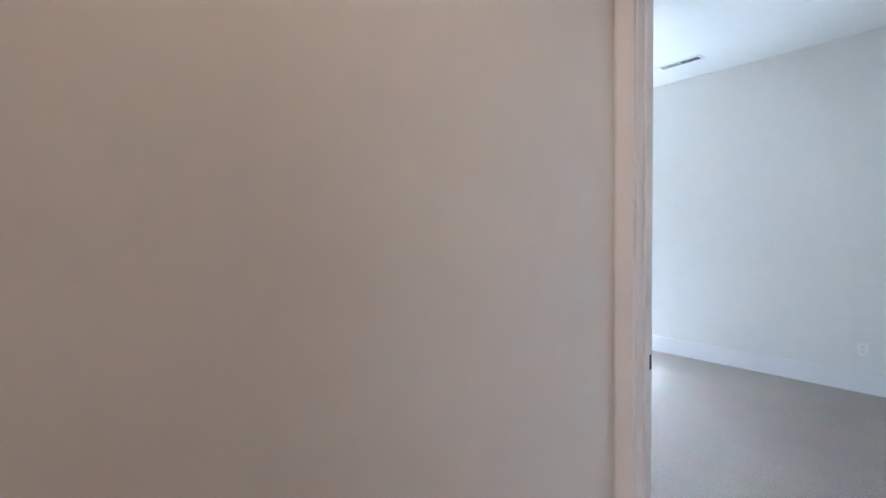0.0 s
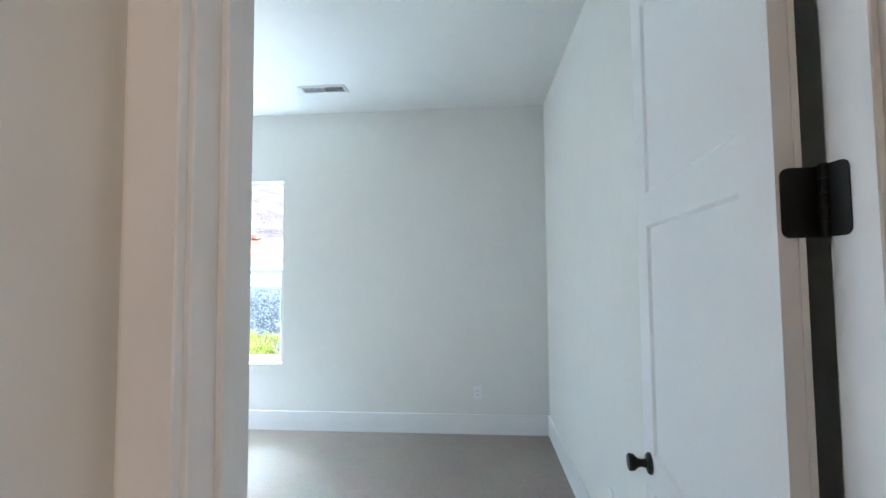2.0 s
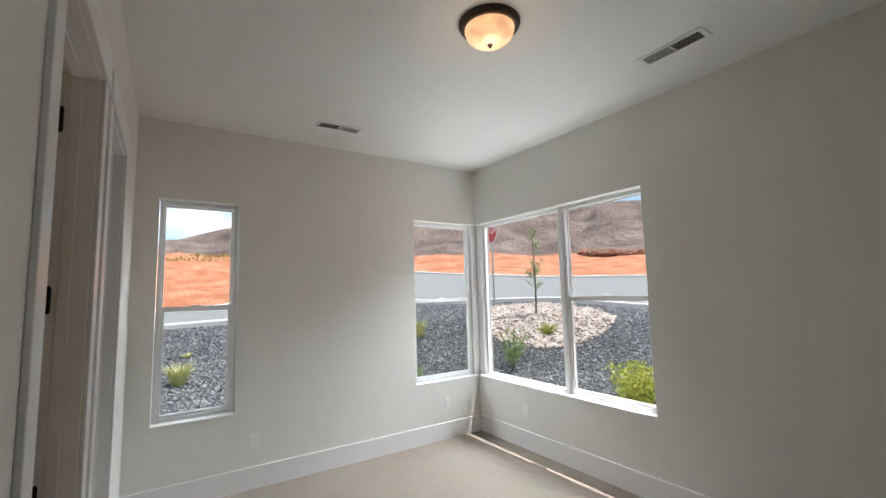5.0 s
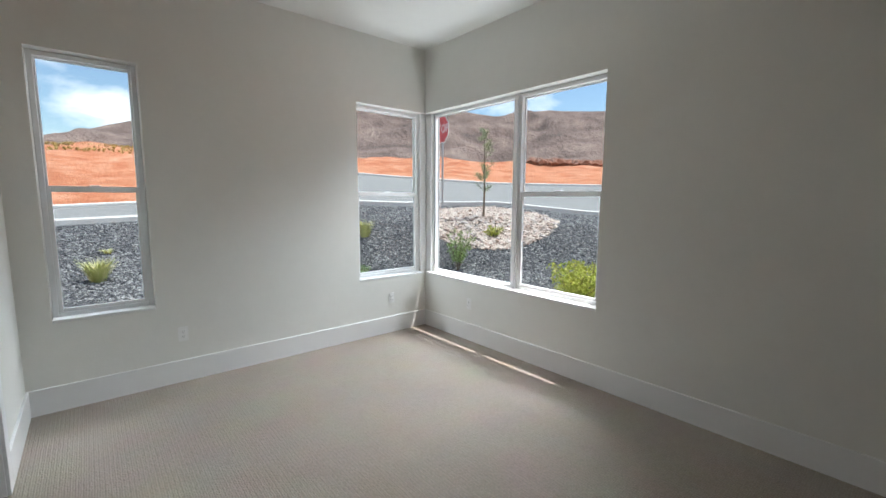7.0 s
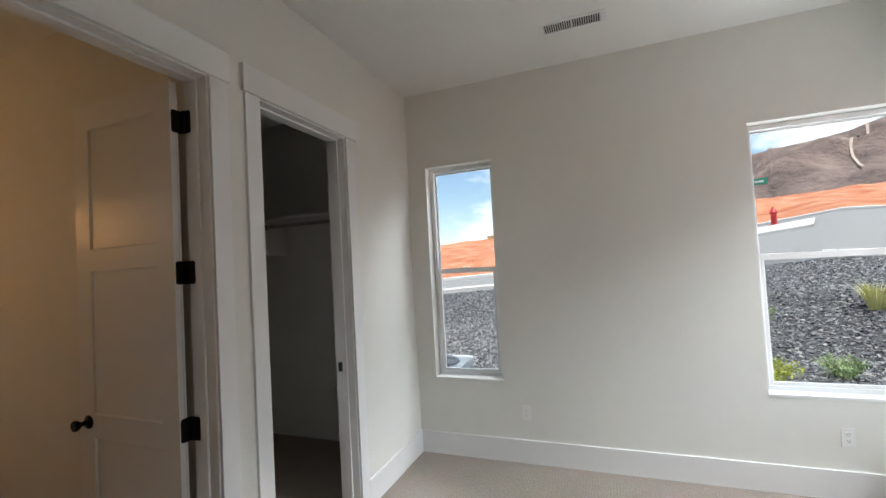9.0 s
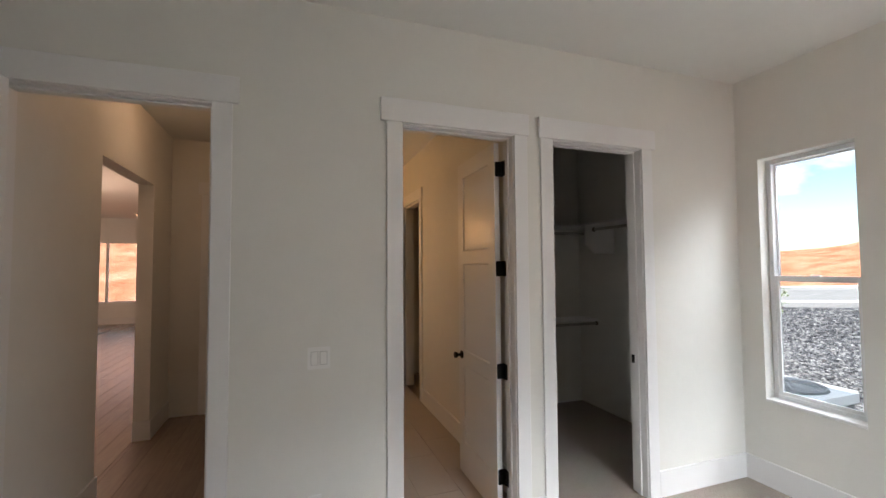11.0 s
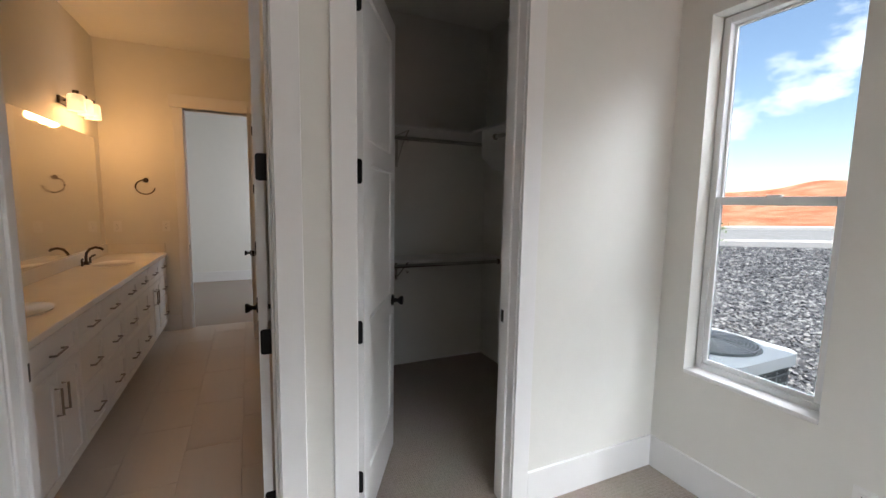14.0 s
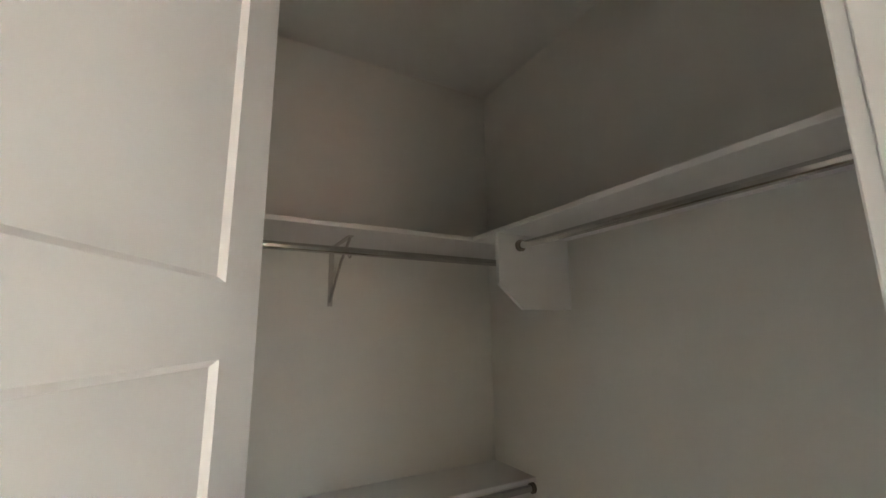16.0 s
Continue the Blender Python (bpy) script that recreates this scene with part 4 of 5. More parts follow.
def earth_material(name, a, b, c, scale, bump=0.5, dist=0.05):
    m, n, l, bs = nodes_of(name)
    geo = n.new("ShaderNodeNewGeometry")
    big, fine = n.new("ShaderNodeTexNoise"), n.new("ShaderNodeTexNoise")
    big.inputs["Scale"].default_value, big.inputs["Detail"].default_value = scale, 8.0
    fine.inputs["Scale"].default_value, fine.inputs["Detail"].default_value = scale * 9, 6.0
    for t in (big, fine):
        l.new(geo.outputs["Position"], t.inputs["Vector"])
    cr_ = n.new("ShaderNodeValToRGB")
    e = cr_.color_ramp.elements
    e[0].position, e[0].color = 0.35, (*a, 1)
    e[1].position, e[1].color = 0.68, (*c, 1)
    mid = e.new(0.5)
    mid.color = (*b, 1)
    av = n.new("ShaderNodeMath")
    av.operation = "MULTIPLY_ADD"
    av.inputs[1].default_value, av.inputs[2].default_value = 0.35, 0.0
    l.new(fine.outputs["Fac"], av.inputs[0])
    av2 = n.new("ShaderNodeMath")
    av2.operation = "MULTIPLY_ADD"
    av2.inputs[1].default_value = 0.65
    l.new(big.outputs["Fac"], av2.inputs[0])
    l.new(av.outputs[0], av2.inputs[2])
    l.new(av2.outputs[0], cr_.inputs["Fac"])
    l.new(cr_.outputs["Color"], bs.inputs["Base Color"])
    bp = n.new("ShaderNodeBump")
    bp.inputs["Strength"].default_value, bp.inputs["Distance"].default_value = bump, dist
    l.new(fine.outputs["Fac"], bp.inputs["Height"])
    l.new(bp.outputs["Normal"], bs.inputs["Normal"])
    bs.inputs["Roughness"].default_value, bs.inputs["Specular IOR Level"].default_value = 0.95, 0.1
    return m


def island_material(name, colors, rough=0.8):
    """Each joined piece takes a shade of its own."""
    m, n, l, bs = nodes_of(name)
    geo = n.new("ShaderNodeNewGeometry")
    cr_ = n.new("ShaderNodeValToRGB")
    e = cr_.color_ramp.elements
    e[0].color, e[1].color = (*colors[0], 1), (*colors[-1], 1)
    for i, c in enumerate(colors[1:-1], 1):
        k = e.new(i / (len(colors) - 1))
        k.color = (*c, 1)
    l.new(geo.outputs["Random Per Island"], cr_.inputs["Fac"])
    l.new(cr_.outputs["Color"], bs.inputs["Base Color"])
    bs.inputs["Roughness"].default_value, bs.inputs["Specular IOR Level"].default_value = rough, 0.3
    return m


DIRT = earth_material("red_dirt", (0.42, 0.135, 0.065), (0.57, 0.235, 0.13), (0.74, 0.42, 0.28), 0.75, 1.0, 0.18)
BED = earth_material("gravel_bed", (0.06, 0.06, 0.065), (0.09, 0.09, 0.095), (0.13, 0.125, 0.13), 2.0)
ASPHALT = paint("grey_asphalt", (0.25, 0.245, 0.24), 0.9, 30, 0.3, 0.1, 0.4)
CONCRETE = paint("pale_concrete", (0.66, 0.64, 0.61), 0.85, 25, 0.2, 0.08, 0.8)
HILL = earth_material("brown_hillside", (0.11, 0.085, 0.075), (0.22, 0.16, 0.14), (0.37, 0.28, 0.24), 0.045, 1.0, 3.0)
STONE = island_material("dark_gravel", [(0.06, 0.06, 0.068), (0.14, 0.14, 0.15), (0.25, 0.245, 0.25), (0.42, 0.41, 0.40)])
TANSTONE = island_material("tan_cobble", [(0.36, 0.26, 0.21), (0.52, 0.42, 0.36), (0.66, 0.56, 0.49), (0.45, 0.41, 0.39)])
REDROCK = island_material("red_boulder", [(0.26, 0.11, 0.07), (0.36, 0.17, 0.11), (0.30, 0.20, 0.16)])
LEAF = island_material("green_leaf", [(0.15, 0.25, 0.06), (0.26, 0.37, 0.11), (0.38, 0.47, 0.19)], 0.6)
TREELEAF = island_material("young_tree_leaf", [(0.20, 0.30, 0.13), (0.32, 0.42, 0.20), (0.46, 0.54, 0.30)], 0.6)
YLEAF = island_material("yellow_green_leaf", [(0.30, 0.38, 0.05), (0.46, 0.50, 0.08), (0.60, 0.58, 0.14)], 0.6)
SCRUB = island_material("dry_scrub_leaf", [(0.34, 0.29, 0.09), (0.50, 0.42, 0.14), (0.62, 0.50, 0.22)], 0.8)
STRAW = island_material("straw_grass", [(0.40, 0.44, 0.14), (0.55, 0.55, 0.22), (0.68, 0.62, 0.34)], 0.7)
BARK = paint("young_bark", (0.20, 0.15, 0.11), 0.85, 60, 0.4, 0.2)
RED = paint("red_sign_paint", (0.55, 0.03, 0.03), 0.4, 20, 0.0, 0.04)
SIGNWHITE = paint("sign_white", (0.82, 0.82, 0.80), 0.45, 20, 0.0, 0.03)
SIGNGREEN = paint("street_sign_green", (0.02, 0.26, 0.16), 0.45, 20, 0.0, 0.03)
GALV = paint("galvanised_steel", (0.42, 0.43, 0.44), 0.45, 50, 0.05, 0.08, metal=0.8)
ACGREY = paint("pale_grey_enamel", (0.60, 0.62, 0.62), 0.45, 40, 0.05, 0.05)
FANGREY = paint("fan_shadow_grey", (0.10, 0.115, 0.115), 0.6, 40, 0.05, 0.1)
ACDARK = paint("dark_grey_enamel", (0.09, 0.10, 0.10), 0.55, 40, 0.05, 0.1)

azs = [18 + 1.0 * i for i in range(122)]
azall = [-220 + (238 * i / 100) for i in range(101)][:-1] + azs + [140]
rs = [0.5, 3.2, 5, 6.3, 7.6, 8.5, 9.3, 10, 11, 12, 13, 15, 18, 21, 24, 26, 28, 30, 32.5, 35, 37.5, 40, 42.5, 45, 50, 58, 70, 90, 120, 180, 260, 400, 800, 1600, 2500]
gv, gf = sheet(azall, rs, -0.06, 0.5)
tagged(from_lists("ground", gv, gf, DIRT, True), "red desert dirt rising to a mound", "ground", kind="structure")
bv, bf = sheet(azs, [2.0, 3.2, 4.4, 5.6, 6.6, 7.6, 8.5, 9.3, 10, 11, 12, 12.85], 0.0)
tagged(from_lists("gravel_bed", bv, bf, BED, True), "dark soil under landscape gravel", "ground", kind="structure")
rv, rf = sheet(azs, [13.1, 15, 17, 19, 21, 23, 24.0], 0.03)
tagged(from_lists("road", rv, rf, ASPHALT, True), "sun-bleached grey asphalt road", "road", kind="structure")


def kerb(name, r0, r1, lift, a0, a1, label):
    ar = [a0 + (a1 - a0) * i / 90 for i in range(91)]
    tv, tf = sheet(ar, [r0, r0, r1, r1], 0.0)
    w = len(ar)
    vs = [(x, y, z + (lift if w <= i < 3 * w else -0.12)) for i, (x, y, z) in enumerate(tv)]
    return tagged(from_lists(name, vs, tf, CONCRETE), label, "kerb", kind="structure")


kerb("kerb_near", 12.85, 13.12, 0.12, 18, 139, "pale concrete kerb beside the road")
kerb("kerb_far", 23.95, 24.25, 0.14, 18, 66, "pale concrete kerb on the far side of the road")
kerb("pavement", 19.5, 22.0, 0.13, 68, 82, "pale concrete pavement round the road corner")
kerb("kerb_corner", 23.95, 24.25, 0.14, 66, 139, "pale concrete kerb round the road corner")


def stones(name, n, region, size, mat, label, category, flat=0.6, seed=1):
    """Many loose stones joined into one mesh."""
    rng = np.random.default_rng(seed)
    octa = np.array([(1, 0, 0), (-1, 0, 0), (0, 1, 0), (0, -1, 0), (0, 0, 1), (0, 0, -1), (0.62, 0.62, 0.45), (-0.62, -0.62, 0.45)], float)
    tri = [(0, 6, 4), (6, 2, 4), (2, 1, 4), (1, 7, 4), (7, 3, 4), (3, 0, 4), (0, 2, 6), (1, 3, 7), (2, 0, 5), (1, 2, 5), (3, 1, 5), (0, 3, 5)]
    vs, fs = [], []
    for _ in range(n):
        while True:
            r, az = region(rng)
            x, y = polar(r, az)
            if not (x > -0.3 and y < 3.75):
                break
        s = size[0] + (size[1] - size[0]) * rng.random() ** 2
        p = octa * (1 + 0.35 * (rng.random((8, 3)) - 0.5)) * np.array([s * (0.7 + 0.6 * rng.random()), s * (0.6 + 0.5 * rng.random()), s * flat])
        a, b = rng.random() * 6.28, (rng.random() - 0.5) * 1.0
        ca, sa, cb, sb = math.cos(a), math.sin(a), math.cos(b), math.sin(b)
        p = p @ np.array([[1, 0, 0], [0, cb, -sb], [0, sb, cb]]) @ np.array([[ca, -sa, 0], [sa, ca, 0], [0, 0, 1]])
        p += np.array([x, y, ground_z(x, y) + s * flat * 0.45])
        k = len(vs)
        vs += p.tolist()
        fs += [(k + i, k + j, k + q) for i, j, q in tri]
    return tagged(from_lists(name, vs, fs, mat), label, category, kind="stuff")


def in_patch(r, az):
    return 0.5 * ((r - 10.3) / 2.0) ** 2 + 0.5 * ((az - 45) / 10.5) ** 2 < 0.45


def gravel_region(rng):
    while True:
        r, az = math.sqrt(rng.uniform(2.2 ** 2, 12.8 ** 2)), rng.uniform(27, 124)
        if not in_patch(r, az):
            return r, az


def patch_region(rng):
    while True:
        r, az = rng.uniform(8, 12.6), rng.uniform(32, 60)
        if in_patch(r, az):
            return r, az


stones("gravel", 85000, gravel_region, (0.014, 0.038), STONE, "dark grey crushed landscape gravel", "gravel", 0.6, 3)
stones("cobbles", 5200, patch_region, (0.03, 0.085), TANSTONE, "tan river cobbles round a young tree", "cobbles", 0.65, 5)
stones("boulder_wall", 260, lambda g: (g.uniform(43.8, 45.2), 29 + 9.5 * g.random()), (0.25, 0.6), REDROCK, "row of reddish boulders along the mound", "boulders", 0.8, 7)


def blades(bm, n, spread, height, lean, width, rng, base=0.0, tip=0.3):
    """Thin upright leaves from one root."""
    for _ in range(n):
        a, q = rng.uniform(0, 6.283), rng.random() ** 0.7 * spread
        x0, y0 = q * 0.35 * math.cos(a), q * 0.35 * math.sin(a)
        h = height * rng.uniform(0.6, 1.0)
        l_ = lean * rng.uniform(0.3, 1.0)
        x1, y1 = x0 + l_ * 0.45 * math.cos(a), y0 + l_ * 0.45 * math.sin(a)
        x2, y2 = x0 + l_ * math.cos(a), y0 + l_ * math.sin(a)
        t = a + 1.57
        wx, wy = width * math.cos(t), width * math.sin(t)
        v = [bm.verts.new(c) for c in ((x0 - wx, y0 - wy, base), (x0 + wx, y0 + wy, base), (x1 + wx, y1 + wy, h * 0.65), (x1 - wx, y1 - wy, h * 0.65), (x2, y2, h * (1 - tip * 0.3 * rng.random())))]
        bm.faces.new((v[0], v[1], v[2], v[3]))
        bm.faces.new((v[3], v[2], v[4]))
    return bm


def leaves(bm, centre, radius, n, size, rng):
    """A loose clump of small leaves."""
    for _ in range(n):
        d = Vector((rng.gauss(0, 1), rng.gauss(0, 1), rng.gauss(0, 0.8)))
        p = Vector(centre) + d.normalized() * radius * rng.random() ** 0.5
        s = size * rng.uniform(0.6, 1.3)
        rot = Euler((rng.uniform(0, 6.28), rng.uniform(0, 6.28), rng.uniform(0, 6.28))).to_matrix()
        v = [bm.verts.new(p + rot @ Vector(c)) for c in ((-s, 0, 0), (0, -s * 0.45, 0), (s, 0, s * 0.2), (0, s * 0.45, 0))]
        bm.faces.new(v)
    return bm


def bush(r, az, height, width, mat, label, seed, n=420):
    rng = random.Random(seed)
    x, y = polar(r, az)
    ob = thing("shrub", label, "shrub", pose(x, y, ground_z(x, y)), "garden shrubs")
    st = bmesh.new()
    lf = bmesh.new()
    for k in range(16):
        a, q = rng.uniform(0, 6.283), rng.random() ** 0.6 * width * 0.5
        tip = Vector((q * math.cos(a), q * math.sin(a), height * rng.uniform(0.55, 1.0)))
        tube(st, [(0, 0, -0.05), tip * 0.5 + Vector((0, 0, 0.06)), tip], 0.006, 4)
        for f in (0.45, 0.7, 0.95):
            leaves(lf, tip * f, width * 0.13, n // 18, 0.022, rng)
    part("stems", st, BARK, ob)
    part("foliage", lf, mat, ob)
    return ob


def grass(r, az, height, spread, mat, label, seed, n=160):
    x, y = polar(r, az)
    ob = thing("grass_clump", label, "ornamental grass", pose(x, y, ground_z(x, y)), "grass clumps")
    part("blades", blades(bmesh.new(), n, spread, height, spread, 0.006, random.Random(seed)), mat, ob)
    return ob


bush(7.6, 49.6, 0.82, 0.62, LEAF, "slender green shrub standing in dark gravel", 11, 520)
bush(5.2, 33.0, 0.72, 0.95, YLEAF, "bushy yellow-green shrub beside the house", 12, 1600)
bush(5.6, 31.0, 0.62, 0.6, YLEAF, "yellow-green shrub with a few dry stalks", 13, 500)
bush(9.0, 44.1, 0.24, 0.42, YLEAF, "small low shrub among tan cobbles", 14, 260)
bush(8.2, 72.3, 0.72, 0.75, LEAF, "rounded green shrub in dark gravel", 15, 700)
bush(6.4, 71.0, 0.30, 0.85, YLEAF, "low spreading yellow-green groundcover", 16, 900)
bush(7.0, 64.6, 0.22, 0.5, TREELEAF, "low yellow-green groundcover in gravel", 17, 400)
bush(5.0, 86.0, 0.14, 0.25, YLEAF, "tiny yellow-green sprout in gravel", 18, 160)
grass(9.2, 62.8, 0.45, 0.28, STRAW, "pale green clump of desert grass", 21)
grass(8.35, 93.8, 0.42, 0.30, STRAW, "straw-coloured clump of desert grass", 22, 220)
grass(10.4, 92.0, 0.12, 0.16, STRAW, "small dry clump of grass", 23, 60)


def tree(r, az, height, label, seed):
    """A staked young tree with thin limbs and sparse leaves."""
    rng = random.Random(seed)
    x, y = polar(r, az)
    ob = thing("young_tree", label, "tree", pose(x, y, ground_z(x, y)), "young trees")
    wood, lf = bmesh.new(), bmesh.new()
    trunk = [Vector((0.03 * math.sin(3 * k / 8), 0.02 * math.cos(2 * k / 8), height * k / 8 - 0.05)) for k in range(9)]
    for a, b, ra in zip(trunk, trunk[1:], [0.03 - 0.003 * k for k in range(8)]):
        tube(wood, [a, b], ra, 6)
    for k in range(24):
        h = height * rng.uniform(0.28, 0.98)
        a, l_ = rng.uniform(0, 6.283), rng.uniform(0.10, 0.34) * (1.2 - h / height * 0.6)
        p0 = Vector((0, 0, h))
        p1 = p0 + Vector((l_ * 0.6 * math.cos(a), l_ * 0.6 * math.sin(a), l_ * 0.45))
        p2 = p0 + Vector((l_ * math.cos(a), l_ * math.sin(a), l_ * 1.0))
        tube(wood, [p0, p1, p2], 0.006, 4)
        for f in (0.35, 0.6, 0.85, 1.0):
            leaves(lf, p0.lerp(p2, f), 0.085, 12, 0.021, rng)
    part("trunk", wood, BARK, ob)
    part("crown", lf, TREELEAF, ob)
    return ob


tree(10.0, 45.6, 2.15, "thin young tree planted among tan cobbles", 31)
tree(7.03, 113.5, 2.3, "thin young tree growing in grey gravel", 32)



def scrub(n, r0, r1, a0, a1, seed):
    """Low dry scrub on the mound, joined into one mesh."""
    rng = random.Random(seed)
    bm = bmesh.new()
    for _ in range(n):
        x, y = polar(rng.uniform(r0, r1), rng.uniform(a0, a1))
        z, s_ = ground_z(x, y) - 0.1, rng.uniform(0.3, 0.65)
        for _ in range(9):
            a, h = rng.uniform(0, 6.283), rng.uniform(0.25, 0.5) * s_
            dx, dy = 0.3 * s_ * math.cos(a), 0.3 * s_ * math.sin(a)
            v = [bm.verts.new(c) for c in ((x - dy * 0.3, y + dx * 0.3, z), (x + dy * 0.3, y - dx * 0.3, z), (x + dx, y + dy, z + h))]
            bm.faces.new(v)
    ob = part("dry_scrub", bm, SCRUB)
    return tagged(ob, "yellow-green dry scrub along the mound", "scrub", kind="stuff")


scrub(1600, 41, 56, 74, 104, 41)

# stop sign and street furniture
sx, sy = polar(11.8, 51.2)
stop = thing("stop_sign", "red octagonal stop sign on a steel post", "road sign", pose(sx, sy, ground_z(sx, sy), 0, 0, -11))
part("post", boxes((-0.025, 0.025, -0.02, 0.02, -0.2, 2.75), bevel=0.004), GALV, stop)
oct_ = lambda r: [(r * math.cos(radians(22.5 + 45 * i)), r * math.sin(radians(22.5 + 45 * i))) for i in range(8)]


def plate(r, y0, y1, zc):
    bm = bmesh.new()
    a = [bm.verts.new((x, y0, zc + z)) for x, z in oct_(r)]
    b = [bm.verts.new((x, y1, zc + z)) for x, z in oct_(r)]
    bm.faces.new(a)
    bm.faces.new(b[::-1])
    for i in range(8):
        bm.faces.new((a[i], a[(i + 1) % 8], b[(i + 1) % 8], b[i]))
    return bm


part("border", plate(0.41, -0.028, -0.022, 2.32), SIGNWHITE, stop, "white sign border")
part("face", plate(0.39, -0.032, -0.029, 2.32), RED, stop, "red octagonal face")
txt = bpy.data.curves.new("stop_word", "FONT")
txt.body, txt.size, txt.align_x, txt.align_y, txt.extrude = "STOP", 0.33, "CENTER", "CENTER", 0.001
tob = bpy.data.objects.new("stop_word", txt)
tme = bpy.data.meshes.new_from_object(tob)
bpy.data.objects.remove(tob)
tme.materials.clear()
tme.materials.append(SIGNWHITE)
word = new("lettering", tme)
word.parent = stop
word.matrix_basis = pose(0, -0.0345, 2.32, 90, 0, 0)

gx, gy = polar(25.3, 72.9)
street = thing("street_sign", "green street name sign on a thin post", "road sign", pose(gx, gy, ground_z(gx, gy), 0, 0, 70))
part("post", cyl(bmesh.new(), 0.03, 2.3, Matrix.Translation((0, 0, 1.05)), 12), GALV, street)
part("blade", boxes((-0.55, 0.55, -0.01, 0.01, 1.85, 2.15), bevel=0.004), SIGNGREEN, street)
part("lettering", boxes((-0.4, 0.4, -0.014, -0.011, 1.96, 2.04)), SIGNWHITE, street, "pale bar of unreadable lettering")
hx, hy = polar(23.0, 71.3)
hyd = thing("fire_hydrant", "red fire hydrant beside the pavement", "fire hydrant", pose(hx, hy, ground_z(hx, hy) + 0.02))
part("barrel", lathe(bmesh.new(), [(0, 0), (0.16, 0), (0.16, 0.05), (0.105, 0.07), (0.10, 0.5), (0.14, 0.52), (0.14, 0.57), (0.11, 0.60), (0.07, 0.70), (0.03, 0.73), (0.03, 0.78), (0, 0.78)], Matrix.Identity(4), 20), RED, hyd, smooth=True)
for s in (-1, 1):
    part("nozzle", cyl(bmesh.new(), 0.055, 0.12, Matrix.Translation((s * 0.14, 0, 0.40)) @ Matrix.Rotation(radians(90), 4, "Y"), 14), RED, hyd)



# ---- air conditioner ----
def rounded(w, d, r, z0, z1, seg=6):
    bm = bmesh.new()
    pts = []
    for cx, cy, a0 in ((w - r, d - r, 0), (-w + r, d - r, 90), (-w + r, -d + r, 180), (w - r, -d + r, 270)):
        for k in range(seg + 1):
            a = radians(a0 + 90 * k / seg)
            pts.append((cx + r * math.cos(a), cy + r * math.sin(a)))
    lo = [bm.verts.new((x, y, z0)) for x, y in pts]
    hi = [bm.verts.new((x, y, z1)) for x, y in pts]
    bm.faces.new(lo[::-1])
    bm.faces.new(hi)
    for i in range(len(pts)):
        j = (i + 1) % len(pts)
        bm.faces.new((lo[i], lo[j], hi[j], hi[i]))
    return bm


ac = thing("air_conditioner", "pale grey outdoor air conditioner with a round fan grille", "air conditioner", pose(-0.86, -0.24, -0.2))
part("pad", boxes((-0.45, 0.45, -0.45, 0.45, -0.12, 0.05), bevel=0.01), CONCRETE, ac, "concrete pad")
part("body", rounded(0.345, 0.345, 0.06, 0.051, 0.66), ACDARK, ac, "dark louvred body")
part("corner_cover", rounded(0.38, 0.38, 0.11, 0.66, 0.735, 8), ACGREY, ac, "pale grey moulded top")
# Closed dark disc on the lid: the fan recess's shade put in as colour.
part("fan_opening_shade", lathe(bmesh.new(), [(0.30, 0.736), (0.285, 0.741), (0, 0.739)], Matrix.Identity(4), 40), FANGREY, ac)
gr = bmesh.new()
for i in range(12):
    rr = 0.05 + 0.021 * i
    tube(gr, [(rr * math.cos(a), rr * math.sin(a), 0.752 + 0.022 * (1 - (rr / 0.3) ** 2)) for a in [math.pi * 2 * k / 28 for k in range(29)]], 0.0035, 5)
for k in range(8):
    a = math.pi * 2 * k / 8
    tube(gr, [(0.04 * math.cos(a), 0.04 * math.sin(a), 0.776), (0.17 * math.cos(a), 0.17 * math.sin(a), 0.767), (0.295 * math.cos(a), 0.295 * math.sin(a), 0.745)], 0.004, 5)
part("fan_grille", gr, GALV, ac, "wire fan grille")
for s in range(4):
    for i in range(9):
        part("louvre", boxes((-0.29, 0.29, -0.357, -0.347, 0.0, 0.006)), GALV, ac, at=pose(0, 0, 0.10 + i * 0.062, 0, 0, 90 * s))
    for i in range(5):
        part("guard_bar", boxes((-0.004, 0.004, -0.361, -0.357, 0.08, 0.63)), GALV, ac, at=pose(0, 0, 0, 0, 0, 90 * s) @ Matrix.Translation((-0.26 + 0.13 * i, 0, 0)))

# ---- hills far off ----
RIDGE = [(5, 0.15), (20, 0.18), (31, 0.192), (36, 0.201), (43, 0.189), (52, 0.211), (57, 0.215), (62, 0.212), (66, 0.19), (70, 0.183), (74, 0.177), (80, 0.150), (84, 0.152), (88, 0.131), (92, 0.103), (96, 0.07), (100, 0.04)]
hv, hf = [], []
HSTEP = 0.3
ha = [5 + HSTEP * i for i in range(318)]
hr = [150 + 14 * i for i in range(27)]
for i, r in enumerate(hr):
    for az in ha:
        x, y = polar(r, az)
        f = min(1.0, (r - 150) / 280)
        crest = 1.45 + 430 * ramp(az, RIDGE)
        n = noise.fractal((x * 0.012, y * 0.012, 3.0), 1.0, 2.0, 5)
        gully = noise.ridged_multi_fractal((x * 0.016, y * 0.016, 7.0), 0.9, 2.1, 5, 1.0, 2.0) - 1.0
        body = f * (1 - f ** 4) * 1.6
        fall = 1.0 if r <= 430 else 1.0 - 0.2 * (r - 430) / 90
        hv.append((x, y, 2 + (crest - 2) * (f ** 1.15) * fall + body * (9.0 * n + 9.0 * gully) + 2.0 * n * f))
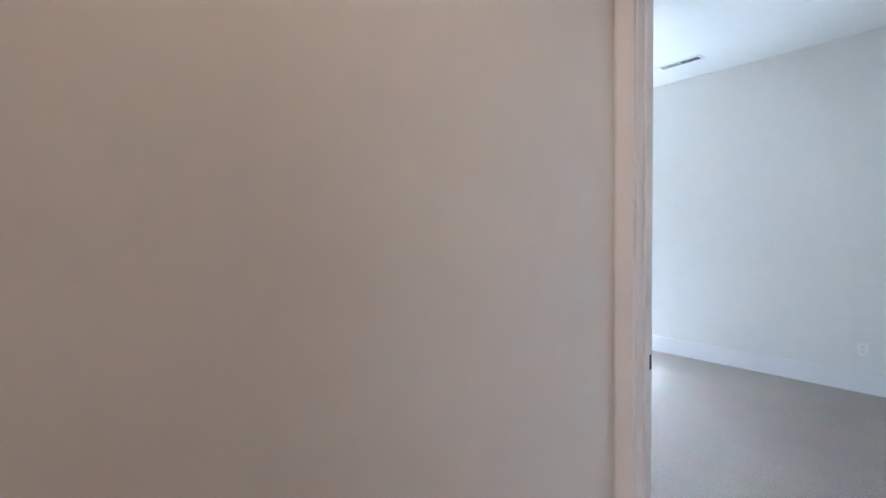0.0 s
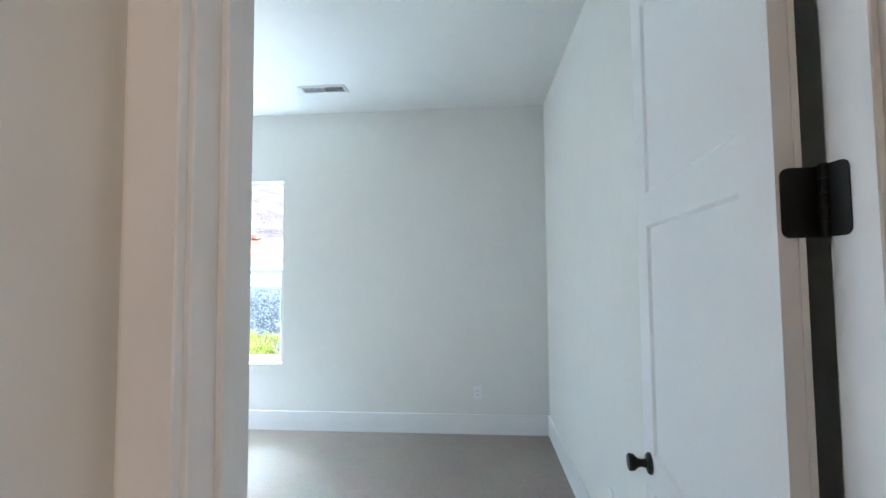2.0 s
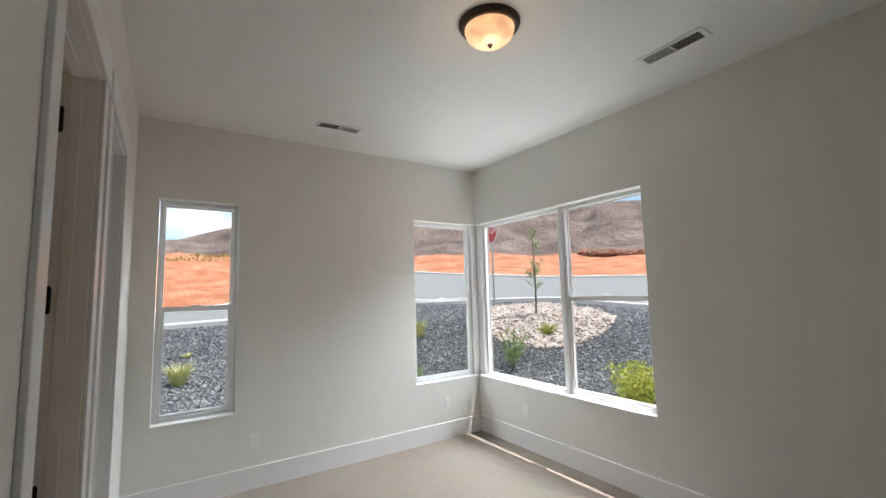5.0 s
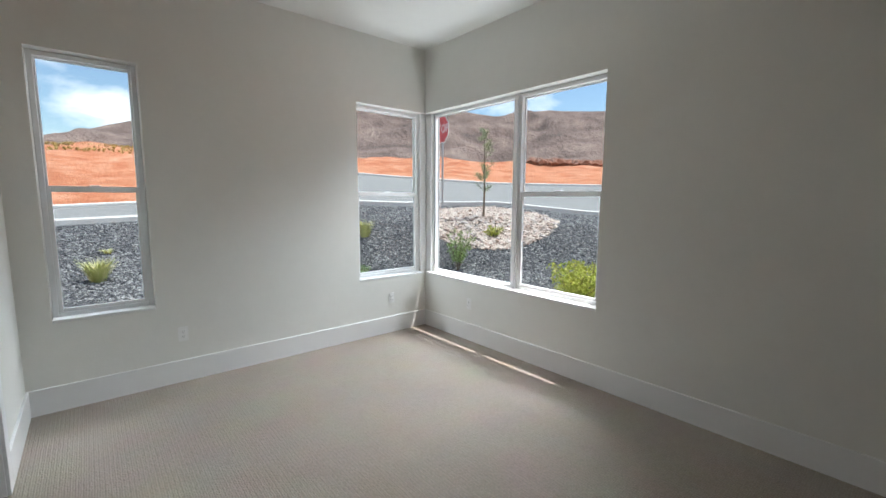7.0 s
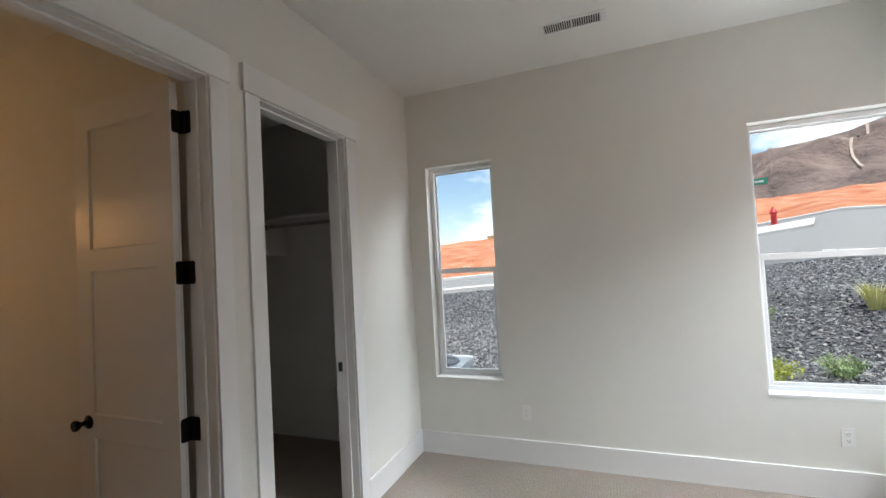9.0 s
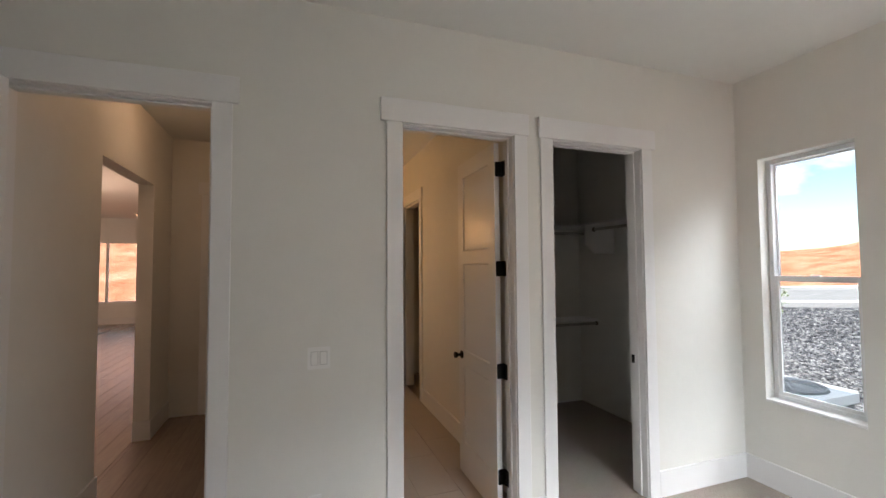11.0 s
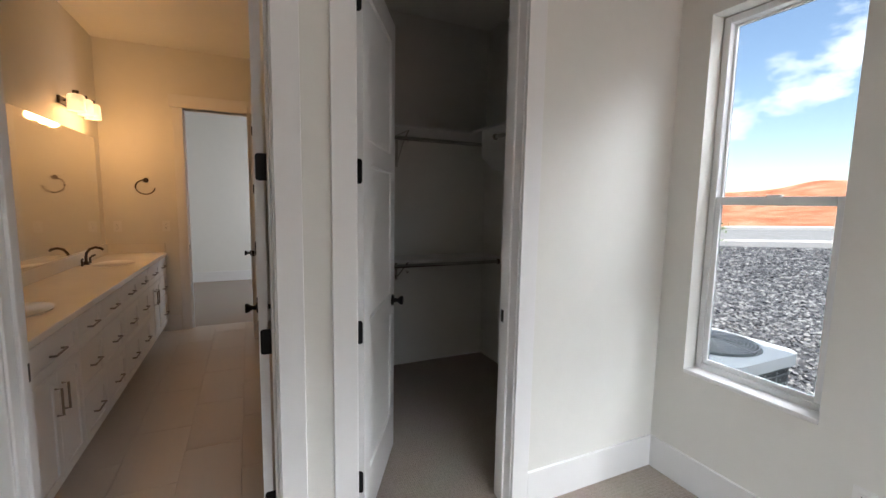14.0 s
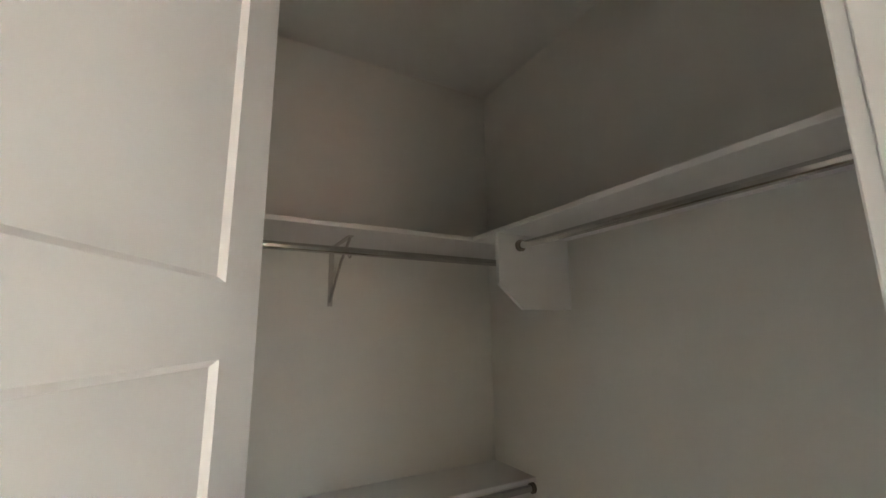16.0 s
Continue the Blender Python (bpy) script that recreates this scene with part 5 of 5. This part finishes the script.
for i in range(len(hr) - 1):
    for j in range(len(ha) - 1):
        w = len(ha)
        hf.append((i * w + j, i * w + j + 1, (i + 1) * w + j + 1, (i + 1) * w + j))
tagged(from_lists("backdrop_hills", hv, hf, HILL, True), "brown desert hills on the horizon", "hills", kind="structure")

# pale trail winding up the hill
TRAIL = earth_material("trail_dust", (0.40, 0.32, 0.27), (0.47, 0.38, 0.32), (0.54, 0.44, 0.37), 0.3)


def hill_point(r, az):
    i = max(k for k in range(len(hr) - 1) if hr[k] <= r)
    j = int((az - 5) / HSTEP)
    u, v = (r - hr[i]) / (hr[i + 1] - hr[i]), (az - 5) / HSTEP - j
    w = len(ha)
    a, b = Vector(hv[i * w + j]).lerp(Vector(hv[i * w + j + 1]), v), Vector(hv[(i + 1) * w + j]).lerp(Vector(hv[(i + 1) * w + j + 1]), v)
    return a.lerp(b, u) + Vector((0, 0, 1.3))


tv, tf = [], []
TRAILWAY = [(285, 65.0), (295, 65.5), (310, 65.9), (325, 66.0), (338, 65.8), (350, 65.3), (360, 64.9), (372, 64.7), (395, 64.75), (425, 64.8)]
for k in range(61):
    r = 285 + 140 * k / 60
    az = ramp(r, TRAILWAY)
    tv += [tuple(hill_point(r, az + d)) for d in (-0.11, 0.11)]
    if k:
        tf.append((2 * k - 2, 2 * k - 1, 2 * k + 1, 2 * k))
tagged(from_lists("hill_trail", tv, tf, TRAIL), "pale dirt trail winding up the brown hillside", "trail", kind="structure")


# ---- floor pieces ----
def pieces(parent, name, mat, x0, x1, y0, y1, lx, ly, gap, top, stagger):
    """Thin floor pieces laid in rows along y, sharing one mesh where whole."""
    cache = {}
    col, x = 0, x0
    while x < x1 - 0.01:
        w = min(lx, x1 - x)
        y = y0 - (stagger * col) % ly
        while y < y1 - 0.01:
            a, b_ = max(y, y0), min(y + ly, y1)
            if b_ - a > 0.02:
                key = (round(w, 3), round(b_ - a, 3))
                if key not in cache:
                    bm = boxes((gap / 2, w - gap / 2, gap / 2, b_ - a - gap / 2, -0.006, 0), bevel=0.0012)
                    cache[key] = finish(bm, name, mat)
                ob = new(name, cache[key])
                ob.parent = parent
                ob.location = (x, a, top)
            y += ly
        x += lx
        col += 1


pieces(bpy.data.objects["floor_bath"], "tile", TILE, 1.83, 3.42, -3.92, -WT + 0.05, 0.305, 0.61, 0.003, 0.0, 0.305)
pieces(bpy.data.objects["floor_hall"], "plank", PLANK, 3.585, 4.70, -3.12, -WT + 0.05, 0.18, 1.22, 0.0015, 0.0, 0.43)
pieces(bpy.data.objects["floor_great"], "plank", PLANK, 4.70, 10.5, -12.4, -0.4, 0.18, 1.22, 0.0015, 0.0, 0.43)
